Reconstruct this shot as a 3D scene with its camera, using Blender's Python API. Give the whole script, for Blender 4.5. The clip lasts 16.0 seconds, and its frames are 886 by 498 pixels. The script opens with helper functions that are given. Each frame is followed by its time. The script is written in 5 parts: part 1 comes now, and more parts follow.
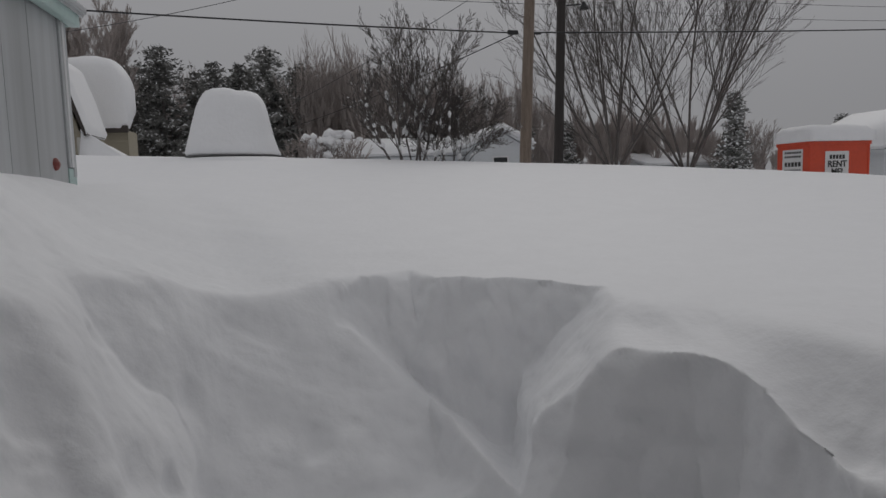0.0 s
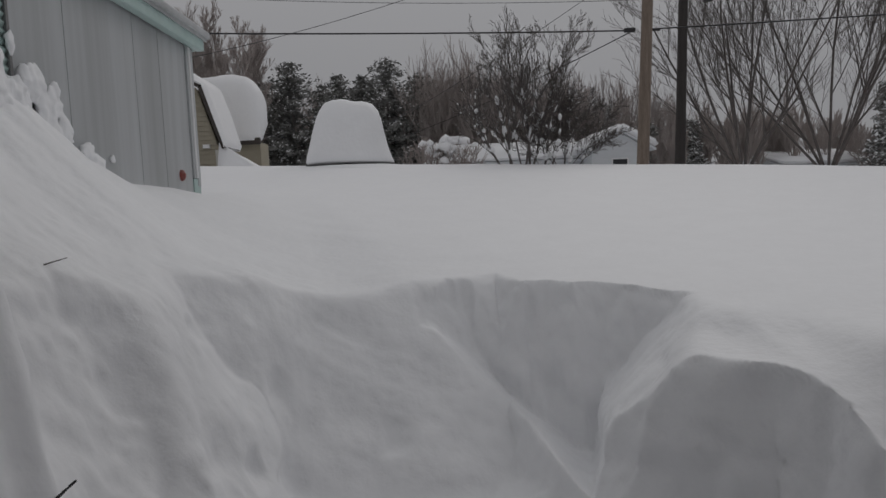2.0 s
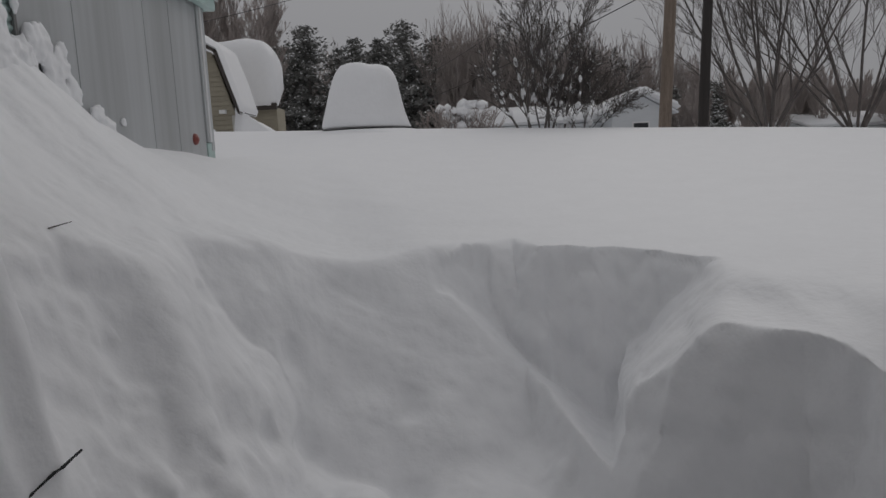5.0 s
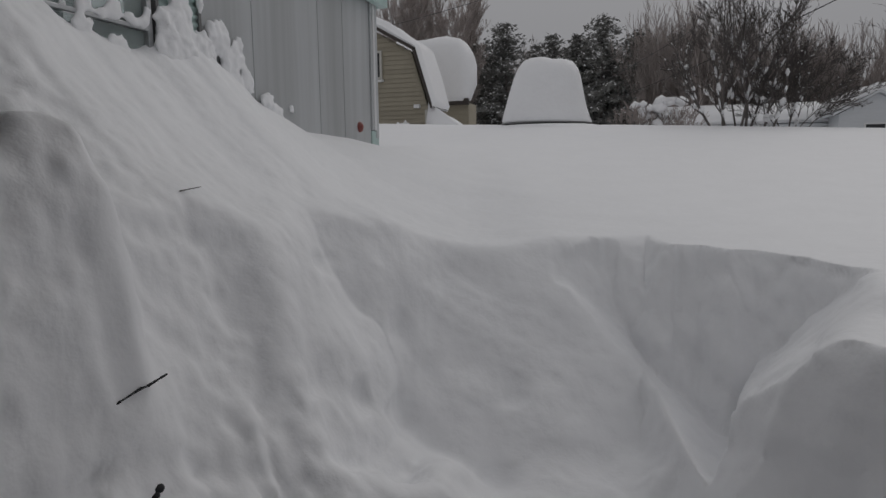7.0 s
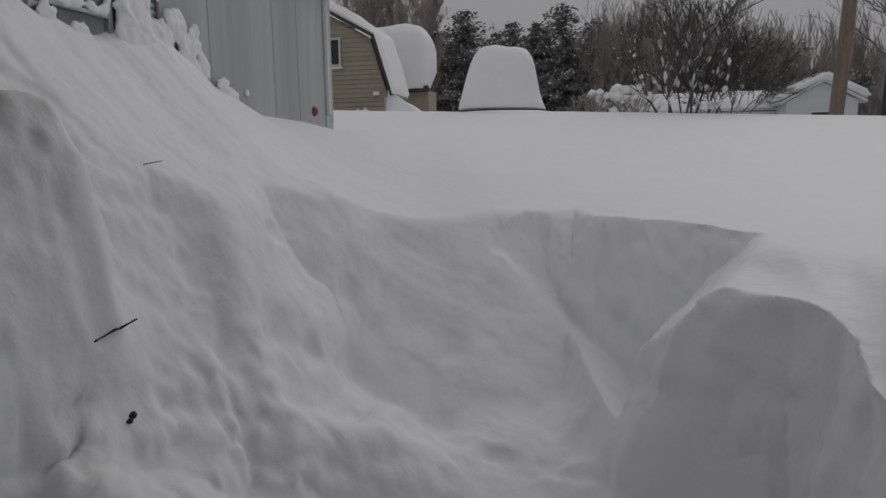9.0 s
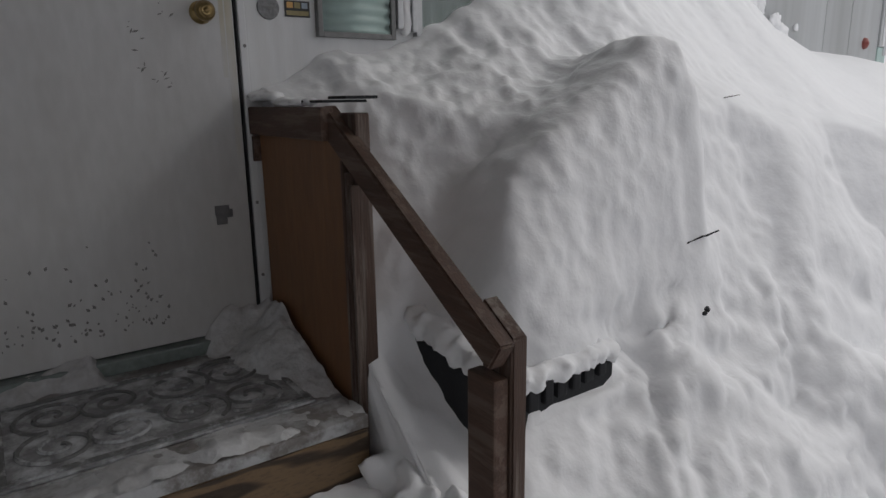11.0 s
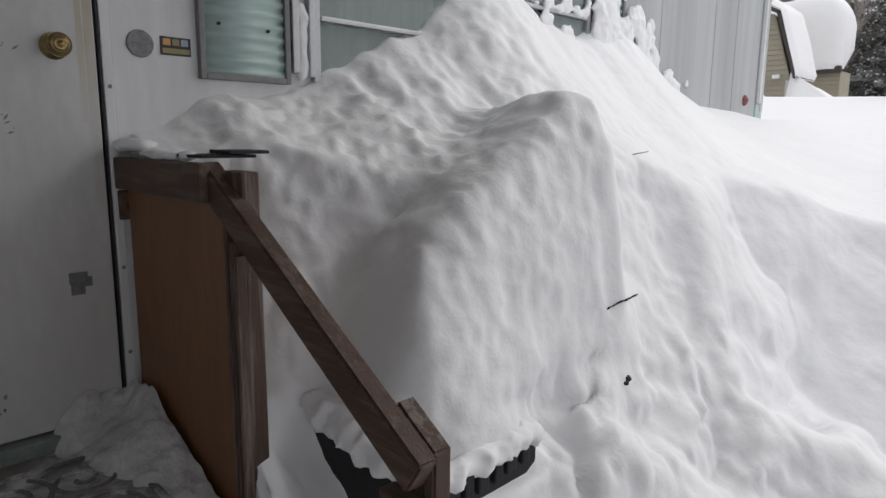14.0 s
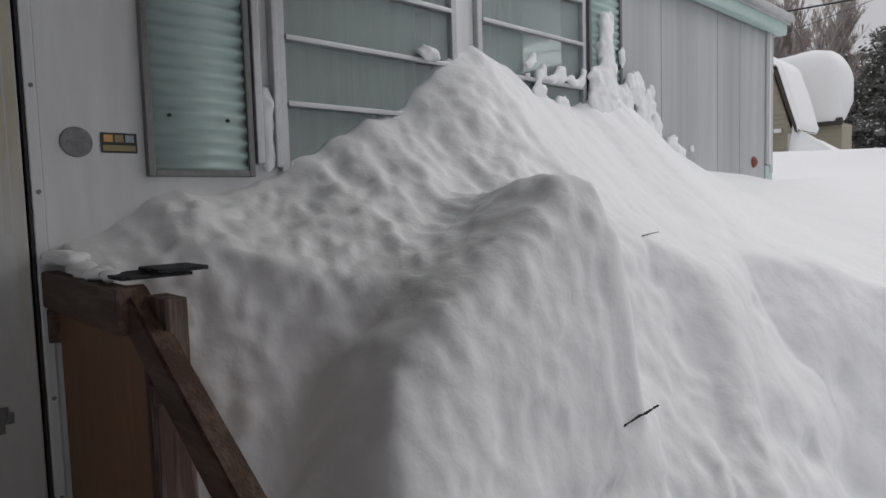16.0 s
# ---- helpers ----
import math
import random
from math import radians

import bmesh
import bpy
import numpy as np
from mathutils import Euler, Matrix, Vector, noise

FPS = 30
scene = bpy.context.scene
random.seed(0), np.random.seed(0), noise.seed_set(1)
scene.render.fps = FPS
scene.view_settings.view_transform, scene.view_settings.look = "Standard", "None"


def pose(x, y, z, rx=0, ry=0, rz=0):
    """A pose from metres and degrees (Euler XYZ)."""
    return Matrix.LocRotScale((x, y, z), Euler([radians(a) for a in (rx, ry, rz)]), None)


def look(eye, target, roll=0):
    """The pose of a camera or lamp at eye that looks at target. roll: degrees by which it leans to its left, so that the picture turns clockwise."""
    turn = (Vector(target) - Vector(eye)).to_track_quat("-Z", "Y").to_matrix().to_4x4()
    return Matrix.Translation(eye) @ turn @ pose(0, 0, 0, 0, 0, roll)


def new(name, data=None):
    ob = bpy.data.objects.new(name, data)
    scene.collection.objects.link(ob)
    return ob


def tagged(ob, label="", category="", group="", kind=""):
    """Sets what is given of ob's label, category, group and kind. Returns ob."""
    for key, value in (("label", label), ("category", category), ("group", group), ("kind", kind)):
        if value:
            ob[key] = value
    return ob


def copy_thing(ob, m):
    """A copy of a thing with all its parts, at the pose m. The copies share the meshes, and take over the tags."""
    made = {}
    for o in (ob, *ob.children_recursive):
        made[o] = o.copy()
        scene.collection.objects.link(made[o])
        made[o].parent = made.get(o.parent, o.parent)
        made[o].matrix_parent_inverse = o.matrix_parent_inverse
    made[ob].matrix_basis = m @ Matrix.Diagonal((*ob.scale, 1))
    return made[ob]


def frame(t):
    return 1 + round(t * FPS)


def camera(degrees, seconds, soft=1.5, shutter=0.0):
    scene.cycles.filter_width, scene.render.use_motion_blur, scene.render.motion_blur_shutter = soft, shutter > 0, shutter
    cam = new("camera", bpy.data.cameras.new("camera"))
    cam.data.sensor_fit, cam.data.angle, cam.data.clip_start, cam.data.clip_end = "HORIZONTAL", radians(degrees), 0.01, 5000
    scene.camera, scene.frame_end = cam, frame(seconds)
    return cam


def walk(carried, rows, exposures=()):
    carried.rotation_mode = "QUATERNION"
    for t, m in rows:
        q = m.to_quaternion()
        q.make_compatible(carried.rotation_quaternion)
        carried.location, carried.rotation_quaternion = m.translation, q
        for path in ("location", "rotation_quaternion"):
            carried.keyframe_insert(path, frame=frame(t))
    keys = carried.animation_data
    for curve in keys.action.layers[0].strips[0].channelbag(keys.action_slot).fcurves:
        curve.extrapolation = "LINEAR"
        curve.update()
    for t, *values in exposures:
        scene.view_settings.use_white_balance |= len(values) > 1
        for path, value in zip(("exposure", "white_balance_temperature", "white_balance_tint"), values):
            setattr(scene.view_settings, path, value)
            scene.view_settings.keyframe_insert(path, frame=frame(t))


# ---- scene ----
cam = camera(69.0, 16.0)
PATH = [
    (0, (1.535, -0.026, 1.677), (1.919, 1.928, 1.482), -1.6),
    (0.5, (1.603, -0.037, 1.672), (1.845, 1.943, 1.529), -0.3),
    (1, (1.656, -0.065, 1.675), (1.789, 1.924, 1.518), -1.6),
    (1.5, (1.675, -0.089, 1.676), (1.769, 1.903, 1.519), -1.7),
    (2, (1.698, -0.101, 1.672), (1.719, 1.892, 1.503), -2.4),
    (2.5, (1.729, -0.102, 1.671), (1.706, 1.889, 1.48), -3.4),
    (3, (1.75, -0.105, 1.667), (1.777, 1.884, 1.455), -3.7),
    (5.5, (1.696, 0.015, 1.657), (1.598, 1.994, 1.382), -1.6),
    (6, (1.709, 0.046, 1.652), (1.239, 1.975, 1.407), -1.9),
    (6.5, (1.872, 0.019, 1.631), (1.231, 1.899, 1.401), -0.5),
    (7, (2.007, -0.018, 1.607), (1.402, 1.87, 1.343), -0.7),
    (7.5, (1.974, -0.094, 1.593), (1.55, 1.841, 1.318), -0.2),
    (8, (2.009, -0.182, 1.591), (1.599, 1.753, 1.297), -0.4),
    (8.5, (2.123, -0.242, 1.579), (1.701, 1.69, 1.283), -0.0),
    (9, (2.174, -0.263, 1.565), (1.678, 1.651, 1.264), -0.8),
    (9.5, (2.117, -0.315, 1.545), (1.154, 1.4, 1.185), -3.4),
    (10, (2.046, -0.456, 1.545), (0.717, 0.986, 1.154), -3.2),
    (12.5, (2.123, -0.813, 1.539), (0.471, 0.209, 1.063), -0.4),
    (13, (2.09, -0.781, 1.545), (0.458, 0.28, 1.086), -0.9),
    (13.5, (1.962, -0.694, 1.57), (0.454, 0.565, 1.196), 0.4),
    (14, (1.891, -0.575, 1.588), (0.483, 0.805, 1.248), 0.5),
    (14.5, (1.903, -0.418, 1.591), (0.362, 0.823, 1.299), -1.1),
    (15, (1.858, -0.358, 1.619), (0.314, 0.884, 1.35), -1.1),
    (15.5, (1.813, -0.351, 1.646), (0.294, 0.933, 1.431), -1.4),
    (16, (1.75, -0.34, 1.665), (0.306, 1.036, 1.518), -1.7),
]
EXPOSURES = [(0.0, -0.68), (9.0, -0.66), (10.2, -0.42), (12.3, 1.08), (13.0, 1.03), (13.5, 0.92), (14.0, 0.67), (14.5, 0.52), (15.5, 0.38), (16.0, 0.26)]
walk(cam, [(t, look(eye, target, roll)) for t, eye, target, roll in PATH], EXPOSURES)

# ---- light: an overcast winter sky, brighter overhead, and a very wide weak sun ----
world = bpy.data.worlds.new("overcast")
scene.world = world
world.use_nodes = True
wn, wl = world.node_tree.nodes, world.node_tree.links
wn.clear()
sky = wn.new("ShaderNodeTexSky")
sky.sky_type, sky.sun_disc = "NISHITA", False
sky.sun_elevation, sky.sun_rotation = radians(39), radians(24)
grey = wn.new("ShaderNodeHueSaturation")
grey.inputs["Saturation"].default_value, grey.inputs["Value"].default_value = 0.12, 0.05
coords = wn.new("ShaderNodeTexCoord")
split = wn.new("ShaderNodeSeparateXYZ")
cover = wn.new("ShaderNodeValToRGB")
cover.color_ramp.elements[0].position, cover.color_ramp.elements[0].color = 0.0, (0.455, 0.455, 0.48, 1)
cover.color_ramp.elements[1].position, cover.color_ramp.elements[1].color = 1.0, (1.035, 1.03, 1.055, 1)
both = wn.new("ShaderNodeMixRGB")
both.blend_type, both.inputs[0].default_value = "MIX", 0.12
shine, sink = wn.new("ShaderNodeBackground"), wn.new("ShaderNodeOutputWorld")
shine.inputs["Strength"].default_value = 0.765
wl.new(coords.outputs["Generated"], split.inputs[0])
wl.new(split.outputs["Z"], cover.inputs[0])
wl.new(sky.outputs[0], grey.inputs["Color"])
wl.new(cover.outputs[0], both.inputs[1])
wl.new(grey.outputs[0], both.inputs[2])
wl.new(both.outputs[0], shine.inputs["Color"])
wl.new(shine.outputs[0], sink.inputs[0])
sun = new("sun", bpy.data.lights.new("sun", "SUN"))
sun.data.energy, sun.data.angle, sun.data.color = 0.48, radians(30), (1.0, 0.97, 0.93)
sun.matrix_world = look((4, 9, 8), (0, 0, 0))


# ---- materials ----
def material(name, base, rough=0.7, metal=0.0, vary=0.12, scale=8.0, fine=60.0, bump=0.15, depth=0.01, stretch=(1, 1, 1),
             other=None, amount=0.5, edges=(0.45, 0.65), piece=0.0, coat=0.0):
    """A surface with variation at two scales; other is a second colour (stains, snow, lichen) in patches."""
    m = bpy.data.materials.new(name)
    m.use_nodes = True
    n, l = m.node_tree.nodes, m.node_tree.links
    p = n["Principled BSDF"]
    p.inputs["Roughness"].default_value, p.inputs["Metallic"].default_value = rough, metal
    p.inputs["Coat Weight"].default_value = coat
    c, mp = n.new("ShaderNodeTexCoord"), n.new("ShaderNodeMapping")
    mp.inputs["Scale"].default_value = stretch
    l.new(c.outputs["Object"], mp.inputs[0])
    a, b = n.new("ShaderNodeTexNoise"), n.new("ShaderNodeTexNoise")
    a.inputs["Scale"].default_value, a.inputs["Detail"].default_value = scale, 4
    b.inputs["Scale"].default_value, b.inputs["Detail"].default_value = fine, 3
    l.new(mp.outputs[0], a.inputs["Vector"])
    l.new(mp.outputs[0], b.inputs["Vector"])
    add = n.new("ShaderNodeMath")
    add.operation = "ADD"
    l.new(a.outputs["Fac"], add.inputs[0])
    l.new(b.outputs["Fac"], add.inputs[1])
    rng = n.new("ShaderNodeMapRange")
    rng.inputs["From Min"].default_value, rng.inputs["From Max"].default_value = 0.6, 1.4
    rng.inputs["To Min"].default_value, rng.inputs["To Max"].default_value = 1 - vary, 1 + vary
    l.new(add.outputs[0], rng.inputs["Value"])
    val = rng.outputs[0]
    if piece:
        info, r2, mul = n.new("ShaderNodeObjectInfo"), n.new("ShaderNodeMapRange"), n.new("ShaderNodeMath")
        r2.inputs["To Min"].default_value, r2.inputs["To Max"].default_value = 1 - piece, 1 + piece
        mul.operation = "MULTIPLY"
        l.new(info.outputs["Random"], r2.inputs["Value"])
        l.new(val, mul.inputs[0])
        l.new(r2.outputs[0], mul.inputs[1])
        val = mul.outputs[0]
    mix = n.new("ShaderNodeVectorMath")
    mix.operation = "SCALE"
    mix.inputs[0].default_value = base
    l.new(val, mix.inputs["Scale"])
    colour = mix.outputs[0]
    if other:
        d, ramp, m2 = n.new("ShaderNodeTexNoise"), n.new("ShaderNodeMapRange"), n.new("ShaderNodeMixRGB")
        d.inputs["Scale"].default_value, d.inputs["Detail"].default_value, d.inputs["Roughness"].default_value = scale * 0.7, 6, 0.65
        ramp.inputs["From Min"].default_value, ramp.inputs["From Max"].default_value = edges
        ramp.inputs["To Max"].default_value = amount
        m2.inputs[2].default_value = (*other, 1)
        l.new(mp.outputs[0], d.inputs["Vector"])
        l.new(d.outputs["Fac"], ramp.inputs["Value"])
        l.new(ramp.outputs[0], m2.inputs[0])
        l.new(colour, m2.inputs[1])
        colour = m2.outputs[0]
    l.new(colour, p.inputs["Base Color"])
    bm_ = n.new("ShaderNodeBump")
    bm_.inputs["Strength"].default_value, bm_.inputs["Distance"].default_value = bump, depth
    l.new(add.outputs[0], bm_.inputs["Height"])
    l.new(bm_.outputs[0], p.inputs["Normal"])
    return m


def glass_material(name, tint, rough=0.05):
    m = bpy.data.materials.new(name)
    m.use_nodes = True
    p = m.node_tree.nodes["Principled BSDF"]
    p.inputs["Base Color"].default_value = (*tint, 1)
    p.inputs["Roughness"].default_value = rough
    p.inputs["Transmission Weight"].default_value = 0.75
    p.inputs["IOR"].default_value = 1.3
    return m


def grained(name, light, dark, stretch, bands=9.0, twist=5.0, rough=0.65, worn=None):
    """Sawn wood: long dark growth lines that bend round each other, fine fibres, worn pale patches."""
    m = bpy.data.materials.new(name)
    m.use_nodes = True
    n, l = m.node_tree.nodes, m.node_tree.links
    p = n["Principled BSDF"]
    p.inputs["Roughness"].default_value = rough
    c, mp, wave, fibre = n.new("ShaderNodeTexCoord"), n.new("ShaderNodeMapping"), n.new("ShaderNodeTexWave"), n.new("ShaderNodeTexNoise")
    mp.inputs["Scale"].default_value = stretch
    l.new(c.outputs["Object"], mp.inputs[0])
    wave.wave_type, wave.bands_direction = "BANDS", "DIAGONAL"
    wave.inputs["Scale"].default_value, wave.inputs["Distortion"].default_value = bands, twist
    wave.inputs["Detail"].default_value, wave.inputs["Detail Scale"].default_value = 2.0, 1.1
    fibre.inputs["Scale"].default_value, fibre.inputs["Detail"].default_value = 55.0, 4
    l.new(mp.outputs[0], wave.inputs["Vector"])
    l.new(mp.outputs[0], fibre.inputs["Vector"])
    ramp, mix, tone = n.new("ShaderNodeValToRGB"), n.new("ShaderNodeMixRGB"), n.new("ShaderNodeMapRange")
    ramp.color_ramp.elements[0].position, ramp.color_ramp.elements[0].color = 0.05, (*dark, 1)
    ramp.color_ramp.elements[1].position, ramp.color_ramp.elements[1].color = 0.50, (*light, 1)
    l.new(wave.outputs["Fac"], ramp.inputs[0])
    tone.inputs["From Min"].default_value, tone.inputs["From Max"].default_value = 0.52, 0.68
    tone.inputs["To Max"].default_value = 0.55
    l.new(fibre.outputs["Fac"], tone.inputs["Value"])
    l.new(tone.outputs[0], mix.inputs[0])
    l.new(ramp.outputs[0], mix.inputs[1])
    mix.inputs[2].default_value = (*(worn or dark), 1)
    l.new(mix.outputs[0], p.inputs["Base Color"])
    bump = n.new("ShaderNodeBump")
    bump.inputs["Strength"].default_value, bump.inputs["Distance"].default_value = 0.35, 0.004
    l.new(fibre.outputs["Fac"], bump.inputs["Height"])
    l.new(bump.outputs[0], p.inputs["Normal"])
    return m


SNOW = material("snow", (0.87, 0.875, 0.89), 0.6, vary=0.025, scale=4.0, fine=24, bump=0.26, depth=0.014)
SNOW_CRUST = material("wind_packed_snow", (0.87, 0.875, 0.89), 0.6, vary=0.02, scale=5, fine=17, bump=0.30, depth=0.02)
# dirty trodden snow, with the porch's shade also put into its grey
SNOW_TRODDEN = material("grey_trodden_shaded_snow", (0.56, 0.565, 0.575), 0.6, vary=0.16, scale=10, fine=40, bump=0.5, depth=0.015, other=(0.36, 0.35, 0.34), amount=0.6)
WHITE_METAL = material("white_painted_metal", (0.74, 0.75, 0.76), 0.42, vary=0.06, scale=2.2, fine=9, bump=0.06, depth=0.004,
                       stretch=(1, 3, 0.35), other=(0.48, 0.46, 0.42), amount=0.35)
GREY_METAL = material("pale_blue_grey_siding", (0.472, 0.487, 0.497), 0.4, vary=0.09, scale=2.0, fine=7, bump=0.06, depth=0.004,
                      stretch=(1, 2.6, 0.12), other=(0.34, 0.35, 0.35), amount=0.75, edges=(0.42, 0.68), piece=0.04)
TEAL = material("faded_teal_paint", (0.43, 0.56, 0.535), 0.45, vary=0.08, scale=4, fine=20, bump=0.05, other=(0.55, 0.64, 0.62), amount=0.4)
DOOR_PAINT = material("soiled_white_door_paint", (0.60, 0.60, 0.60), 0.45, vary=0.08, scale=2.5, fine=40, bump=0.05,
                      stretch=(1, 1, 0.4), other=(0.42, 0.40, 0.37), amount=0.35)
GRIME = material("dark_grime", (0.22, 0.215, 0.21), 0.8, vary=0.3)
RUBBER = material("black_weatherstrip", (0.025, 0.025, 0.027), 0.7, vary=0.2, scale=20)
ALUMINIUM = material("dull_aluminium", (0.52, 0.53, 0.54), 0.42, 0.65, vary=0.12, scale=12, fine=70, bump=0.05)
DARK_FRAME = material("weathered_grey_frame", (0.20, 0.20, 0.20), 0.5, 0.5, vary=0.2, scale=12)
BRASS = material("worn_brass", (0.36, 0.26, 0.12), 0.32, 0.9, vary=0.2, scale=30)
THRESHOLD = material("grey_green_threshold", (0.20, 0.235, 0.225), 0.5, 0.2, vary=0.25, scale=14, bump=0.2)
TAPE = material("silver_tape", (0.17, 0.17, 0.175), 0.4, 0.3, vary=0.2, scale=40, bump=0.4)
RUST_STAIN = material("yellowed_paint", (0.50, 0.46, 0.36), 0.5, vary=0.12, scale=5, fine=30, stretch=(1, 1, 0.3), other=(0.60, 0.60, 0.59), amount=0.9, edges=(0.42, 0.6))
BADGE_GREY = material("dull_grey_badge", (0.22, 0.22, 0.225), 0.5, 0.5, vary=0.25, scale=40, bump=0.4)
STICKER_ORANGE = material("orange_print", (0.62, 0.36, 0.12), 0.5)
GLASS = glass_material("window_glass", (0.72, 0.80, 0.79))
CURTAIN = material("pale_green_curtain", (0.52, 0.60, 0.58), 0.9, vary=0.1, scale=3, fine=14, stretch=(1, 6, 0.3), bump=0.5, depth=0.02)
# near-black colour in place of the dimness of unlit rooms
DARK_ROOM = material("unlit_room_black", (0.035, 0.037, 0.04), 0.9, vary=0.3)
WOOD_DARK = material("brown_stained_wood", (0.075, 0.040, 0.027), 0.62, vary=0.35, scale=5, fine=30, bump=0.3, depth=0.006,
                     stretch=(0.8, 9, 9), other=(0.15, 0.105, 0.08), amount=0.7, edges=(0.5, 0.6))
WOOD_POST = material("weathered_brown_post", (0.075, 0.044, 0.032), 0.65, vary=0.35, scale=5, fine=30, bump=0.35, depth=0.006,
                     stretch=(10, 10, 0.6), other=(0.21, 0.175, 0.15), amount=0.7, edges=(0.5, 0.6))
PLYWOOD = material("orange_brown_plywood", (0.20, 0.095, 0.04), 0.5, vary=0.22, scale=3, fine=40, bump=0.12,
                   stretch=(1, 1, 0.25), other=(0.15, 0.07, 0.035), amount=0.55)
WOOD_DECK = grained("treated_pine_riser", (0.19, 0.125, 0.068), (0.045, 0.030, 0.020), (5.0, 0.9, 5.0), 1.7, 16.0, worn=(0.075, 0.055, 0.04))
DECK_ICY = material("trodden_icy_planks", (0.20, 0.185, 0.175), 0.5, vary=0.3, scale=9, fine=40, bump=0.4,
                    other=(0.48, 0.49, 0.50), amount=0.95, edges=(0.44, 0.56))
MAT_DARK = material("dark_rubber_mat", (0.15, 0.15, 0.15), 0.6, vary=0.3, scale=14, fine=70, other=(0.62, 0.64, 0.66), amount=0.8, edges=(0.5, 0.62))
MAT_LIGHT = material("frosted_mat_scroll", (0.24, 0.24, 0.245), 0.6, vary=0.25, scale=20, fine=70, other=(0.7, 0.72, 0.74), amount=0.8)
BLACK_PLASTIC = material("black_plastic", (0.011, 0.012, 0.015), 0.7, vary=0.25, scale=16, bump=0.1)
SHINGLE = material("black_shingle_scrap", (0.03, 0.032, 0.035), 0.9, vary=0.3, scale=60, bump=0.5)
YELLOW = material("yellow_plastic", (0.75, 0.50, 0.03), 0.4, vary=0.08, scale=20)
RED_LENS = material("dirty_red_lens", (0.22, 0.045, 0.035), 0.3, vary=0.2, scale=30)
TAN_SIDING = material("tan_lap_siding", (0.315, 0.285, 0.22), 0.7, vary=0.1, scale=3, fine=30, piece=0.06, bump=0.1)
SHED_TRIM = material("pale_shed_trim", (0.50, 0.49, 0.45), 0.7, vary=0.12)
ROOF_DARK = material("dark_roof_edge", (0.06, 0.05, 0.045), 0.8, vary=0.25)
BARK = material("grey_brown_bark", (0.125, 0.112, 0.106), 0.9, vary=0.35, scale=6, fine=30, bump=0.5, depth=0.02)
# far bark, its colour paled to stand in for the snowfall haze
BARK_HAZED = material("haze_paled_twigs", (0.38, 0.335, 0.315), 0.95, vary=0.25, scale=1.5)
# needle colour greyed and lifted for the haze before the far pines
NEEDLES = material("haze_greyed_needles", (0.20, 0.20, 0.19), 0.85, vary=0.4, scale=0.9, fine=5)
POLE_TAN = material("weathered_tan_pole", (0.19, 0.15, 0.12), 0.85, vary=0.4, scale=2.5, fine=18, stretch=(6, 6, 0.5), bump=0.4)
POLE_BLACK = material("creosoted_pole", (0.035, 0.03, 0.028), 0.8, vary=0.3, scale=2.5, fine=18, stretch=(6, 6, 0.5), bump=0.4)
CABLE = material("black_cable", (0.02, 0.02, 0.022), 0.6, vary=0.1)
CABLE_GREY = material("grey_wire", (0.12, 0.12, 0.125), 0.6, vary=0.1)
ORANGE = material("orange_red_box_paint", (0.62, 0.075, 0.03), 0.5, vary=0.08, scale=1.5, fine=9, other=(0.45, 0.06, 0.035), amount=0.4)
SIGN_WHITE = material("white_sign", (0.72, 0.72, 0.72), 0.5, vary=0.05)
INK = material("black_ink", (0.03, 0.03, 0.03), 0.6, vary=0.1)
HOUSE_WHITE = material("white_house_siding", (0.60, 0.62, 0.64), 0.7, vary=0.06, scale=0.8, fine=6, stretch=(1, 1, 6))
STICKER_BLACK = material("black_sticker", (0.03, 0.03, 0.03), 0.4, vary=0.1)
STICKER_GOLD = material("yellow_sticker", (0.30, 0.25, 0.12), 0.4, vary=0.1)
STICKER_BLUE = material("pale_blue_letters", (0.34, 0.40, 0.48), 0.4, vary=0.1)


# ---- building helpers ----
def box(bm, lo, hi, bevel=0.0):
    m = Matrix.LocRotScale([(a + b) / 2 for a, b in zip(lo, hi)], None, [max(b - a, 1e-4) for a, b in zip(lo, hi)])
    made = bmesh.ops.create_cube(bm, size=1.0, matrix=m)
    if bevel:
        edges = list({e for v in made["verts"] for e in v.link_edges})
        bmesh.ops.bevel(bm, geom=edges, offset=bevel, segments=2, affect="EDGES", profile=0.6)
    return bm


def boxed(lo, hi, bevel=0.0):
    return box(bmesh.new(), lo, hi, bevel)


def rod(bm, a, b, r0, r1=None, sides=12):
    a, b = Vector(a), Vector(b)
    turn = (b - a).to_track_quat("Z", "Y").to_matrix().to_4x4()
    m = Matrix.Translation((a + b) / 2) @ turn
    bmesh.ops.create_cone(bm, cap_ends=True, segments=sides, radius1=r0, radius2=r0 if r1 is None else r1, depth=(b - a).length, matrix=m)
    return bm


def part(name, bm, mat, parent=None, label="", smooth=False):
    me = bpy.data.meshes.new(name)
    if smooth:
        for f in bm.faces:
            f.smooth = True
    bm.to_mesh(me)
    bm.free()
    me.materials.append(mat)
    ob = new(name, me)
    if parent:
        ob.parent = parent
    return tagged(ob, label)


def mesh_of(name, verts, faces, mat, parent=None, label="", smooth=True):
    me = bpy.data.meshes.new(name)
    me.from_pydata(verts, [], faces)
    me.materials.append(mat)
    if smooth:
        me.polygons.foreach_set("use_smooth", [True] * len(me.polygons))
    me.update()
    ob = new(name, me)
    if parent:
        ob.parent = parent
    return tagged(ob, label)


def thing(name, label, category, group="", kind="", at=(0, 0, 0)):
    ob = new(name)
    ob.location = at
    ob.empty_display_size = 0.1
    return tagged(ob, label, category, group, kind)


